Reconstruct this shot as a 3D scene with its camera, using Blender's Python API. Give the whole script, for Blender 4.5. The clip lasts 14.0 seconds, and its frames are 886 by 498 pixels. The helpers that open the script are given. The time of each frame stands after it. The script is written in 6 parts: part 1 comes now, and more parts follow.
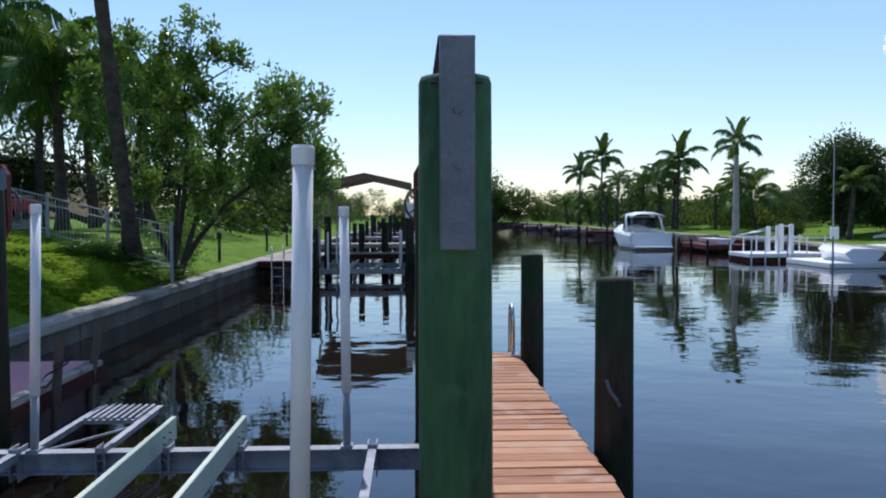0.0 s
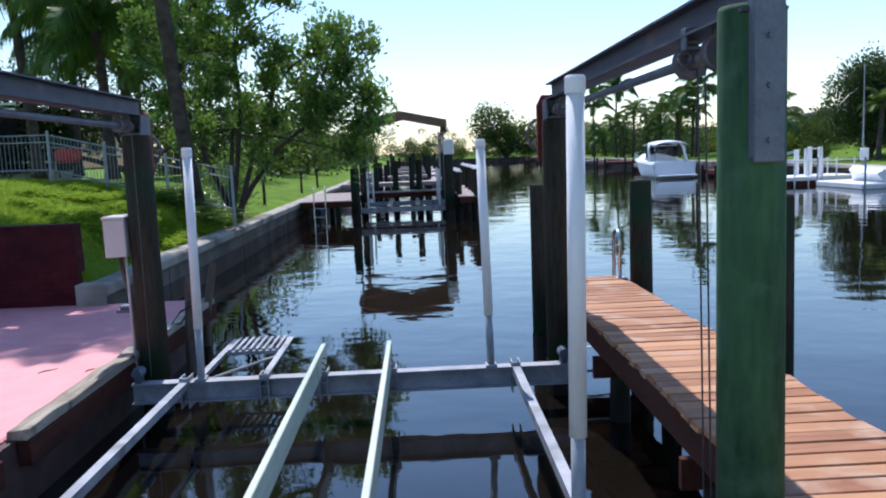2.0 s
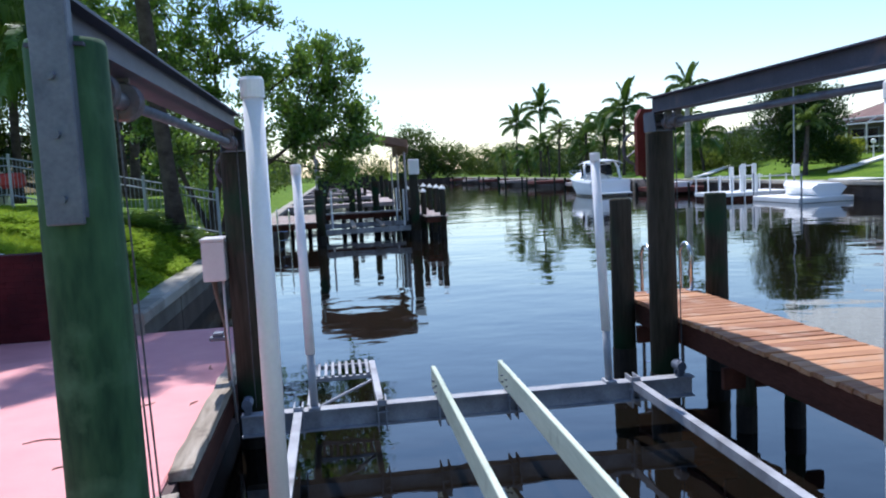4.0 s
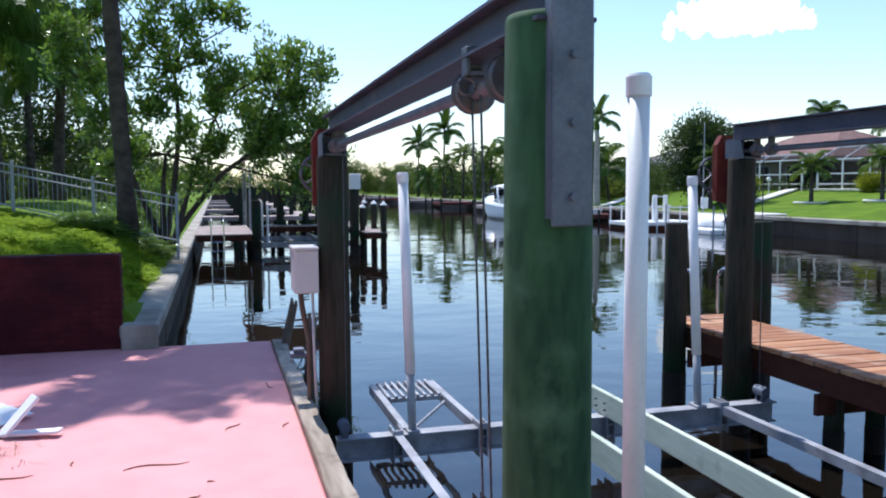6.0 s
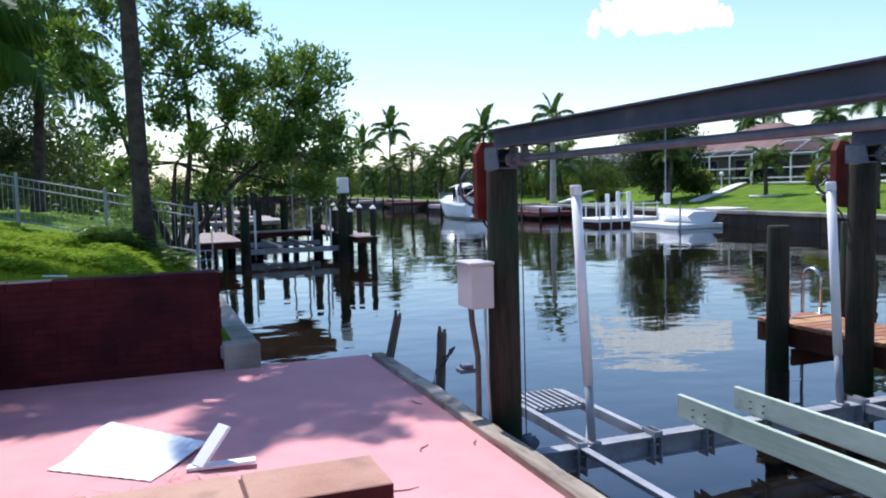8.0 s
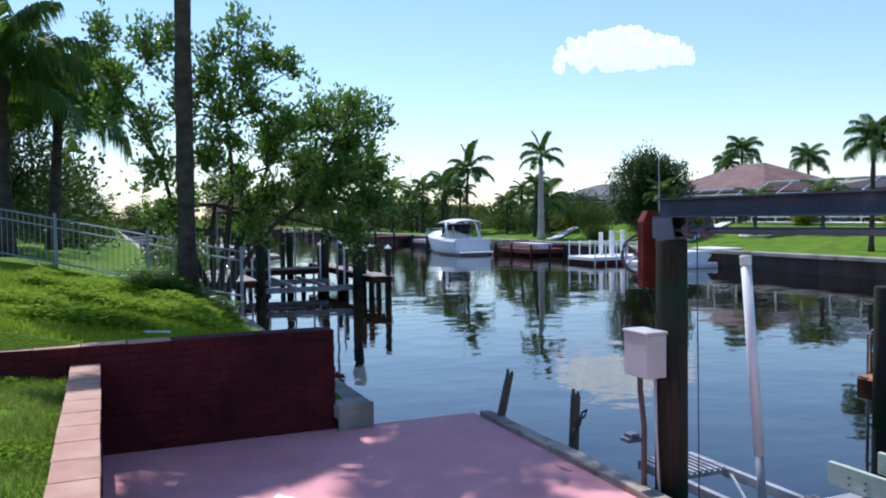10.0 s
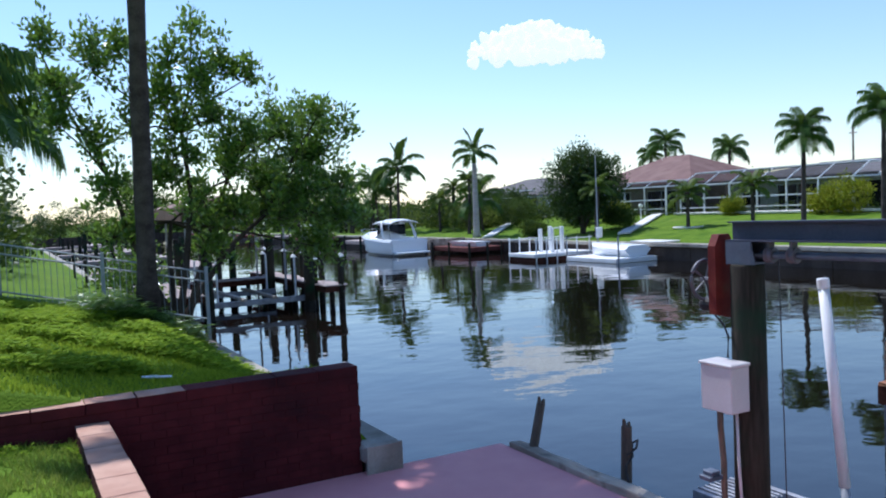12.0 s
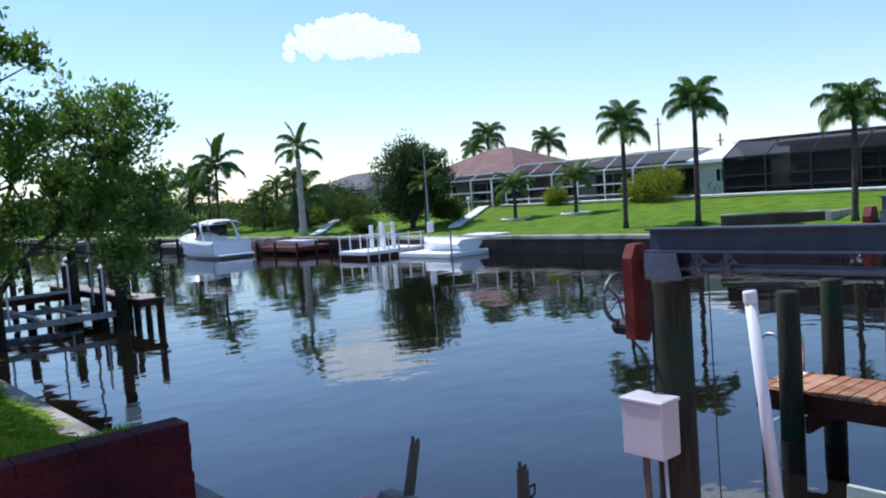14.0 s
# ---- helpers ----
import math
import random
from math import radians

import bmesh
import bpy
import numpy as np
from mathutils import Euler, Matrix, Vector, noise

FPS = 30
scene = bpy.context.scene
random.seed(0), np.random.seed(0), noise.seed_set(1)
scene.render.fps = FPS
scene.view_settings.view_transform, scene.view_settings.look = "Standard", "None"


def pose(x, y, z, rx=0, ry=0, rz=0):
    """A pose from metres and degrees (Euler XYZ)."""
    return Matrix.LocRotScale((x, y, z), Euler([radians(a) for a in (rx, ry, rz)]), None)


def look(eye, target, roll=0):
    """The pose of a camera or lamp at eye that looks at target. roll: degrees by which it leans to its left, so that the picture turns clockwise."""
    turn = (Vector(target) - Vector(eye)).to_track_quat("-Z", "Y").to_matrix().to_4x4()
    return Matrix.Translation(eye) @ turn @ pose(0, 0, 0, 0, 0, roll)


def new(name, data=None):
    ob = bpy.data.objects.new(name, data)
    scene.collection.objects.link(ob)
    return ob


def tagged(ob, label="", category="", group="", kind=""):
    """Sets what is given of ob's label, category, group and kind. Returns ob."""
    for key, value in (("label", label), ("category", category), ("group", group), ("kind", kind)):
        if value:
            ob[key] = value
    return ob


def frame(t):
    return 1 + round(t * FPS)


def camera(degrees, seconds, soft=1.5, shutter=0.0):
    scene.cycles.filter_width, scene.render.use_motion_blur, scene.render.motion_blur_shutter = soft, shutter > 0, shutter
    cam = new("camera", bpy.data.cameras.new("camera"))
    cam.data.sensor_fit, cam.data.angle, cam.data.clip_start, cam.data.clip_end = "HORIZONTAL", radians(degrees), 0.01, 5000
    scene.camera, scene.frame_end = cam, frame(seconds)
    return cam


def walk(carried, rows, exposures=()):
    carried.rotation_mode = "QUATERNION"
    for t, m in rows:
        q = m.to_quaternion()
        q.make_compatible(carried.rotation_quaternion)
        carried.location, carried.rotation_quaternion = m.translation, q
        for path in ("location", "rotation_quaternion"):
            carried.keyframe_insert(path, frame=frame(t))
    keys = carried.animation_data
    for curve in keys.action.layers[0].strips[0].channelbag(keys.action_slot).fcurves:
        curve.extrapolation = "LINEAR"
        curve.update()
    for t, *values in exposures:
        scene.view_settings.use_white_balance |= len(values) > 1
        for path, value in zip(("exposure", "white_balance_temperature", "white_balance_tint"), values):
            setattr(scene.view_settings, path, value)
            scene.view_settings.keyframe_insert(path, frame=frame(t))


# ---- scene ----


cam = camera(57.6, 14.0, soft=2.0)
PATH = [
    (0, (3.751, -7.294, 1.858), (3.826, -5.297, 1.773), -0.2),
    (0.5, (3.466, -7.364, 1.831), (3.419, -5.371, 1.679), 0.1),
    (1, (3.173, -7.411, 1.818), (3.048, -5.419, 1.688), -4.6),
    (1.5, (2.902, -7.539, 1.824), (2.753, -5.548, 1.716), -3.9),
    (2, (2.602, -7.609, 1.826), (2.653, -5.624, 1.588), -2.4),
    (2.5, (2.202, -7.592, 1.849), (2.222, -5.597, 1.708), -1.1),
    (3, (1.738, -7.642, 1.844), (1.907, -5.668, 1.574), 0.6),
    (3.5, (1.308, -7.517, 1.811), (1.531, -5.543, 1.579), -2.6),
    (3.6, (1.209, -7.471, 1.827), (1.438, -5.494, 1.638), -2.8),
    (5.8, (-0.734, -6.704, 1.877), (-0.197, -4.792, 1.638), -0.6),
    (6, (-0.928, -6.651, 1.851), (-0.388, -4.731, 1.695), -0.2),
    (6.5, (-1.36, -6.48, 1.882), (-0.891, -4.542, 1.729), 0.3),
    (7, (-1.797, -6.363, 1.924), (-1.04, -4.517, 1.776), 0.8),
    (7.5, (-2.353, -6.177, 1.856), (-1.672, -4.308, 1.642), 0.2),
    (7.7, (-2.525, -6.105, 1.901), (-1.844, -4.234, 1.714), -1.1),
    (9.8, (-4.153, -5.45, 2.314), (-3.36, -3.617, 2.218), 0.2),
    (10, (-4.295, -5.349, 2.319), (-3.517, -3.509, 2.234), -0.7),
    (10.5, (-4.626, -5.163, 2.421), (-3.815, -3.342, 2.26), -0.8),
    (11, (-4.93, -5.041, 2.55), (-4.07, -3.247, 2.351), -1.8),
    (11.5, (-5.004, -4.78, 2.623), (-4.174, -2.962, 2.544), -6.8),
    (12, (-5.04, -4.349, 2.631), (-4.086, -2.594, 2.53), -2.5),
    (12.5, (-5.071, -3.968, 2.666), (-4.088, -2.232, 2.525), -4.1),
    (13, (-4.907, -3.52, 2.684), (-3.797, -1.868, 2.491), -8.0),
    (13.5, (-4.748, -3.162, 2.718), (-3.418, -1.675, 2.568), -3.8),
    (14, (-4.534, -2.995, 2.762), (-3.227, -1.488, 2.622), -4.0),
]
walk(cam, [(t, look(eye, target, roll)) for t, eye, target, roll in PATH],
     exposures=[(0.0, 0.05, 5750, 15), (0.8, 0.26, 5750, 15), (1.6, 0.44, 5750, 15), (7.6, 0.50, 5850, 15), (10.0, 0.28, 5600, 15), (14.0, 0.28, 5550, 15)])

# ---- light ----
SUN_AZ, SUN_EL = radians(-10), radians(59)
world = bpy.data.worlds.new("world")
scene.world = world
world.use_nodes = True
wn = world.node_tree
wn.nodes.clear()
sky = wn.nodes.new("ShaderNodeTexSky")
sky.sky_type = "NISHITA"
sky.sun_disc = False
sky.sun_elevation = SUN_EL
sky.sun_rotation = SUN_AZ
sky.altitude = 2500
sky.air_density, sky.dust_density, sky.ozone_density = 1.7, 0.0, 2.5
wbg = wn.nodes.new("ShaderNodeBackground")
wbg.inputs["Strength"].default_value = 0.125
wout = wn.nodes.new("ShaderNodeOutputWorld")
wn.links.new(sky.outputs[0], wbg.inputs[0])
wn.links.new(wbg.outputs[0], wout.inputs[0])

sun_data = bpy.data.lights.new("sun", "SUN")
sun_data.energy = 4.3
sun_data.angle = radians(0.5)
sun_data.color = (1.0, 0.95, 0.86)
sun = new("sun", sun_data)
to_sun = Vector((math.sin(SUN_AZ) * math.cos(SUN_EL), math.cos(SUN_AZ) * math.cos(SUN_EL), math.sin(SUN_EL)))
sun.matrix_world = look(to_sun * 100, (0, 0, 0))

# ---- materials ----
def mat(name, c1, c2, scale=6.0, rough=0.75, bump=0.2, metal=0.0, fine=60.0, vary=0.0, stretch=(1, 1, 1), stain=None, stain_scale=1.5,
        stain_at=0.62, bump_dist=0.01, spec=0.5, island=0.0):
    """A surface whose colour wanders between c1 and c2 at two scales, with optional stains and per-piece variation."""
    m = bpy.data.materials.new(name)
    m.use_nodes = True
    t = m.node_tree
    b = t.nodes["Principled BSDF"]
    geo = t.nodes.new("ShaderNodeNewGeometry")
    mp = t.nodes.new("ShaderNodeMapping")
    mp.inputs["Scale"].default_value = stretch
    t.links.new(geo.outputs["Position"], mp.inputs["Vector"])
    n1 = t.nodes.new("ShaderNodeTexNoise")
    n1.inputs["Scale"].default_value, n1.inputs["Detail"].default_value = scale, 5
    n2 = t.nodes.new("ShaderNodeTexNoise")
    n2.inputs["Scale"].default_value, n2.inputs["Detail"].default_value = fine, 3
    for n in (n1, n2):
        t.links.new(mp.outputs[0], n.inputs["Vector"])
    add = t.nodes.new("ShaderNodeMath")
    add.operation = "MULTIPLY_ADD"
    t.links.new(n2.outputs[0], add.inputs[0])
    add.inputs[1].default_value = 0.45
    t.links.new(n1.outputs[0], add.inputs[2])
    fac = add.outputs[0]
    if vary or island:
        src = t.nodes.new("ShaderNodeObjectInfo").outputs["Random"] if vary else geo.outputs["Random Per Island"]
        v = t.nodes.new("ShaderNodeMath")
        v.operation = "MULTIPLY_ADD"
        t.links.new(src, v.inputs[0])
        v.inputs[1].default_value = vary or island
        t.links.new(fac, v.inputs[2])
        v2 = t.nodes.new("ShaderNodeMath")
        v2.operation = "SUBTRACT"
        t.links.new(v.outputs[0], v2.inputs[0])
        v2.inputs[1].default_value = (vary or island) / 2
        fac = v2.outputs[0]
    ramp = t.nodes.new("ShaderNodeValToRGB")
    ramp.color_ramp.elements[0].position, ramp.color_ramp.elements[1].position = 0.48, 0.98
    ramp.color_ramp.elements[0].color, ramp.color_ramp.elements[1].color = (*c1, 1), (*c2, 1)
    t.links.new(fac, ramp.inputs[0])
    col = ramp.outputs[0]
    if stain:
        n3 = t.nodes.new("ShaderNodeTexNoise")
        n3.inputs["Scale"].default_value, n3.inputs["Detail"].default_value = stain_scale, 6
        t.links.new(geo.outputs["Position"], n3.inputs["Vector"])
        r3 = t.nodes.new("ShaderNodeValToRGB")
        r3.color_ramp.elements[0].position, r3.color_ramp.elements[1].position = stain_at - 0.08, stain_at + 0.1
        t.links.new(n3.outputs[0], r3.inputs[0])
        mix = t.nodes.new("ShaderNodeMix")
        mix.data_type = "RGBA"
        t.links.new(r3.outputs[0], mix.inputs[0])
        t.links.new(col, mix.inputs[6])
        mix.inputs[7].default_value = (*stain, 1)
        col = mix.outputs[2]
    t.links.new(col, b.inputs["Base Color"])
    b.inputs["Roughness"].default_value, b.inputs["Metallic"].default_value = rough, metal
    b.inputs["Specular IOR Level"].default_value = spec
    if bump:
        bp = t.nodes.new("ShaderNodeBump")
        bp.inputs["Strength"].default_value, bp.inputs["Distance"].default_value = bump, bump_dist
        t.links.new(fac if not (vary or island) else add.outputs[0], bp.inputs["Height"])
        t.links.new(bp.outputs[0], b.inputs["Normal"])
    return m


def leaf_mat(name, c1, c2, rough=0.45, trans=0.35, spec=0.4):
    """Foliage: varied green, part of the light passes through the blade."""
    m = bpy.data.materials.new(name)
    m.use_nodes = True
    t = m.node_tree
    b = t.nodes["Principled BSDF"]
    geo = t.nodes.new("ShaderNodeNewGeometry")
    ramp = t.nodes.new("ShaderNodeValToRGB")
    ramp.color_ramp.elements[0].color, ramp.color_ramp.elements[1].color = (*c1, 1), (*c2, 1)
    n = t.nodes.new("ShaderNodeTexNoise")
    n.inputs["Scale"].default_value = 0.9
    t.links.new(geo.outputs["Position"], n.inputs["Vector"])
    mx = t.nodes.new("ShaderNodeMath")
    mx.operation = "MULTIPLY_ADD"
    t.links.new(geo.outputs["Random Per Island"], mx.inputs[0])
    mx.inputs[1].default_value = 0.6
    sub = t.nodes.new("ShaderNodeMath")
    sub.operation = "SUBTRACT"
    t.links.new(n.outputs[0], sub.inputs[0])
    sub.inputs[1].default_value = 0.3
    t.links.new(sub.outputs[0], mx.inputs[2])
    t.links.new(mx.outputs[0], ramp.inputs[0])
    t.links.new(ramp.outputs[0], b.inputs["Base Color"])
    b.inputs["Roughness"].default_value = rough
    b.inputs["Specular IOR Level"].default_value = spec
    tr = t.nodes.new("ShaderNodeBsdfTranslucent")
    bright = t.nodes.new("ShaderNodeMix")
    bright.data_type = "RGBA"
    bright.inputs[0].default_value = 0.35
    t.links.new(ramp.outputs[0], bright.inputs[6])
    bright.inputs[7].default_value = (0.30, 0.42, 0.05, 1)
    t.links.new(bright.outputs[2], tr.inputs[0])
    ms = t.nodes.new("ShaderNodeMixShader")
    ms.inputs[0].default_value = trans
    t.links.new(b.outputs[0], ms.inputs[1])
    t.links.new(tr.outputs[0], ms.inputs[2])
    t.links.new(ms.outputs[0], t.nodes["Material Output"].inputs[0])
    return m


def water_mat():
    m = bpy.data.materials.new("canal_water")
    m.use_nodes = True
    t = m.node_tree
    b = t.nodes["Principled BSDF"]
    b.inputs["Base Color"].default_value = (0.007, 0.0055, 0.004, 1)
    b.inputs["Roughness"].default_value = 0.03
    b.inputs["IOR"].default_value = 1.75
    geo = t.nodes.new("ShaderNodeNewGeometry")
    last = None
    for scale, strength, st in ((0.35, 0.030, (1, 1.2, 1)), (1.3, 0.034, (1, 1.3, 1)), (4.0, 0.020, (1, 1.2, 1))):
        mp = t.nodes.new("ShaderNodeMapping")
        mp.inputs["Scale"].default_value = st
        mp.inputs["Rotation"].default_value = (0, 0, 0.5)
        t.links.new(geo.outputs["Position"], mp.inputs["Vector"])
        n = t.nodes.new("ShaderNodeTexNoise")
        n.inputs["Scale"].default_value, n.inputs["Detail"].default_value = scale, 1.5
        t.links.new(mp.outputs[0], n.inputs["Vector"])
        bp = t.nodes.new("ShaderNodeBump")
        bp.inputs["Strength"].default_value, bp.inputs["Distance"].default_value = strength, 0.25 / scale
        t.links.new(n.outputs[0], bp.inputs["Height"])
        if last:
            t.links.new(last.outputs[0], bp.inputs["Normal"])
        last = bp
    t.links.new(last.outputs[0], b.inputs["Normal"])
    return m


def glass_mat(name, tint, rough=0.05):
    m = bpy.data.materials.new(name)
    m.use_nodes = True
    b = m.node_tree.nodes["Principled BSDF"]
    b.inputs["Base Color"].default_value = (*tint, 1)
    b.inputs["Roughness"].default_value = rough
    return m


def screen_mat(name, tint, open_part):
    """Insect screen: a fine dark mesh, most of which is holes."""
    m = bpy.data.materials.new(name)
    m.use_nodes = True
    t = m.node_tree
    b = t.nodes["Principled BSDF"]
    b.inputs["Base Color"].default_value = (*tint, 1)
    b.inputs["Roughness"].default_value = 0.9
    b.inputs["Specular IOR Level"].default_value = 0.05
    tr = t.nodes.new("ShaderNodeBsdfTransparent")
    ms = t.nodes.new("ShaderNodeMixShader")
    ms.inputs[0].default_value = open_part
    t.links.new(b.outputs[0], ms.inputs[1])
    t.links.new(tr.outputs[0], ms.inputs[2])
    t.links.new(ms.outputs[0], t.nodes["Material Output"].inputs[0])
    return m


M_WATER = water_mat()
M_LAWN = mat("lawn", (0.050, 0.112, 0.006), (0.145, 0.225, 0.016), scale=1.3, rough=0.9, bump=0.7, fine=45, stain=(0.15, 0.17, 0.04), stain_scale=0.45, stain_at=0.72, bump_dist=0.05, spec=0.1)
M_GRASS = leaf_mat("grass_blade", (0.12, 0.205, 0.006), (0.40, 0.46, 0.03), rough=0.75, trans=0.4, spec=0.12)
M_WEED = leaf_mat("weed_leaf", (0.10, 0.205, 0.008), (0.34, 0.45, 0.025), rough=0.7, trans=0.4, spec=0.12)
M_DRYGRASS = leaf_mat("dry_grass_blade", (0.08, 0.17, 0.010), (0.34, 0.36, 0.08), rough=0.8, trans=0.35, spec=0.1)
M_MULCH = mat("mulch", (0.05, 0.03, 0.018), (0.14, 0.09, 0.05), scale=9, rough=0.95, bump=0.8, fine=70)
M_PINK = mat("pink_painted_concrete", (0.62, 0.25, 0.25), (0.71, 0.315, 0.305), scale=2.2, rough=0.75, bump=0.12, fine=90, stain=(0.50, 0.19, 0.19), stain_scale=0.8, stain_at=0.66)
# near-black colour stands in for the shade on the slab's side
M_SLABSIDE = mat("shaded_concrete_edge", (0.03, 0.016, 0.013), (0.09, 0.045, 0.04), scale=4, bump=0.5)
M_BRICK = mat("red_painted_brick", (0.050, 0.0065, 0.009), (0.098, 0.014, 0.017), scale=5, rough=0.8, bump=0.45, fine=120, vary=0.12, stain=(0.018, 0.004, 0.007), stain_scale=0.9, stain_at=0.56, spec=0.2)
M_CAP = mat("faded_brick_cap", (0.36, 0.18, 0.12), (0.50, 0.30, 0.21), scale=4, rough=0.85, bump=0.4, fine=110, vary=0.25, stain=(0.22, 0.12, 0.09), stain_scale=5, stain_at=0.68)
M_MORTAR = mat("mortar", (0.042, 0.007, 0.009), (0.075, 0.014, 0.016), scale=12, rough=0.95, bump=0.4, spec=0.2)
M_CONC = mat("seawall_concrete", (0.24, 0.215, 0.18), (0.42, 0.39, 0.33), scale=1.4, rough=0.9, bump=0.5, fine=40, stain=(0.12, 0.10, 0.075), stain_scale=0.9, stain_at=0.6)
M_CONCD = mat("wet_seawall_panel", (0.045, 0.032, 0.025), (0.11, 0.082, 0.066), scale=1.1, rough=0.85, bump=0.5, fine=30, stretch=(1, 1, 0.35), spec=0.2)
M_MORTARL = mat("pale_mortar", (0.09, 0.04, 0.034), (0.16, 0.085, 0.07), scale=12, rough=0.95, bump=0.4)
M_PANEL = mat("stained_seawall_panel", (0.075, 0.064, 0.05), (0.185, 0.165, 0.135), scale=1.1, rough=0.9, bump=0.5, fine=30, stretch=(1, 1, 0.4), stain=(0.075, 0.062, 0.048), stain_scale=0.8, stain_at=0.58)
M_CONCL = mat("pale_concrete", (0.62, 0.60, 0.56), (0.74, 0.72, 0.68), scale=2, rough=0.85, bump=0.3)
M_PILE = mat("green_treated_timber", (0.008, 0.032, 0.016), (0.052, 0.125, 0.056), scale=4, rough=0.8, bump=0.5, fine=30, stretch=(1, 1, 0.25), stain=(0.058, 0.12, 0.068), stain_scale=6, stain_at=0.60, spec=0.25)
M_PILED = mat("weathered_brown_piling", (0.016, 0.016, 0.012), (0.062, 0.052, 0.04), scale=5, rough=0.9, bump=0.6, fine=40, stretch=(1, 1, 0.12), stain=(0.014, 0.042, 0.022), stain_scale=1.4, stain_at=0.56, spec=0.15)
M_PILEW = mat("wet_fouled_piling", (0.007, 0.006, 0.005), (0.022, 0.018, 0.014), scale=9, rough=0.6, bump=0.9, fine=40, spec=0.25)
M_PLANK = mat("red_stained_deck_plank", (0.24, 0.088, 0.034), (0.47, 0.23, 0.105), scale=3, rough=0.75, bump=0.5, fine=28, vary=0.45, stretch=(0.14, 1, 1), stain=(0.42, 0.26, 0.165), stain_scale=3.2, stain_at=0.60)
M_STRING = mat("dark_stringer_timber", (0.035, 0.012, 0.008), (0.10, 0.036, 0.024), scale=4, rough=0.9, bump=0.4, stretch=(1, 0.2, 1), spec=0.15)
M_GREYWOOD = mat("weathered_grey_timber", (0.20, 0.155, 0.11), (0.56, 0.48, 0.39), scale=4, rough=0.9, bump=0.8, fine=26, stretch=(1, 0.12, 1), vary=0.3, stain=(0.07, 0.05, 0.035), stain_scale=4, stain_at=0.63)
M_STAKE = mat("rotten_stake_timber", (0.06, 0.044, 0.033), (0.20, 0.155, 0.115), scale=6, rough=0.95, bump=0.9, stretch=(1, 1, 0.15))
M_BUNK = mat("pale_green_bunk_board", (0.36, 0.42, 0.33), (0.60, 0.64, 0.53), scale=3, rough=0.7, bump=0.3, fine=35, stretch=(1, 0.15, 1), stain=(0.24, 0.27, 0.20), stain_scale=3, stain_at=0.66)
M_ALU = mat("dull_aluminium", (0.22, 0.225, 0.25), (0.40, 0.405, 0.43), scale=5, rough=0.6, bump=0.1, metal=0.08, spec=0.25, stain=(0.18, 0.18, 0.19), stain_scale=4, stain_at=0.62)
M_GALV = mat("galvanised_steel", (0.075, 0.09, 0.125), (0.15, 0.17, 0.215), scale=6, rough=0.55, bump=0.15, metal=0.4, fine=70)
M_BEAM = mat("grey_painted_beam", (0.040, 0.044, 0.072), (0.078, 0.082, 0.120), scale=3, rough=0.55, bump=0.12, metal=0.25, stain=(0.20, 0.13, 0.12), stain_scale=3, stain_at=0.70, spec=0.35)
M_RUST = mat("rust_red_gear_cover", (0.095, 0.009, 0.008), (0.18, 0.026, 0.016), scale=6, rough=0.65, bump=0.3, stain=(0.12, 0.035, 0.02), stain_scale=6, stain_at=0.6, spec=0.3)
M_BLACK = mat("black_cast_iron", (0.012, 0.012, 0.014), (0.04, 0.036, 0.036), scale=12, rough=0.55, bump=0.25, spec=0.3)
M_SHEAVE = mat("greased_steel_sheave", (0.065, 0.065, 0.08), (0.14, 0.14, 0.165), scale=10, rough=0.55, bump=0.2, metal=0.3, stain=(0.14, 0.075, 0.055), stain_scale=9, stain_at=0.66)
M_CABLE = mat("steel_cable", (0.035, 0.038, 0.045), (0.085, 0.088, 0.10), scale=30, rough=0.5, bump=0.3, metal=0.6)
M_PVC = mat("white_pvc", (0.68, 0.69, 0.72), (0.80, 0.81, 0.83), scale=3, rough=0.4, bump=0.04, stain=(0.58, 0.57, 0.55), stain_scale=3, stain_at=0.7)
M_SLEEVE = mat("grey_pvc_sleeve", (0.22, 0.235, 0.26), (0.33, 0.35, 0.38), scale=4, rough=0.5, bump=0.1)
M_BOX = mat("pale_grey_box_plastic", (0.46, 0.43, 0.43), (0.55, 0.52, 0.52), scale=3, rough=0.5, bump=0.05)
M_WHITE = mat("white_paint", (0.72, 0.72, 0.71), (0.82, 0.82, 0.81), scale=2, rough=0.5, bump=0.08)
M_BOARD = mat("white_corrugated_board", (0.70, 0.72, 0.75), (0.82, 0.83, 0.85), scale=3, rough=0.55, bump=0.1)
M_GELCOAT = mat("white_gelcoat", (0.84, 0.85, 0.86), (0.89, 0.90, 0.91), scale=1, rough=0.25, bump=0.02)
M_NAVY = mat("dark_boot_stripe", (0.01, 0.012, 0.03), (0.02, 0.025, 0.05), scale=3, rough=0.35, bump=0.0)
M_TINT = glass_mat("tinted_window", (0.012, 0.016, 0.02))
M_CHROME = mat("stainless_tube", (0.60, 0.60, 0.60), (0.72, 0.72, 0.72), scale=5, rough=0.25, bump=0.02, metal=1.0)
M_BARK = mat("tree_bark", (0.03, 0.024, 0.02), (0.09, 0.075, 0.06), scale=7, rough=0.95, bump=0.8, stretch=(1, 1, 0.3), spec=0.15)
M_PALMBARK = mat("palm_trunk", (0.035, 0.028, 0.025), (0.11, 0.092, 0.082), scale=4, rough=0.95, bump=0.7, fine=40, stretch=(0.8, 0.8, 1.2), spec=0.15)
M_PALMPALE = mat("pale_palm_trunk", (0.30, 0.28, 0.25), (0.48, 0.45, 0.41), scale=3, rough=0.9, bump=0.5, stretch=(0.4, 0.4, 3))
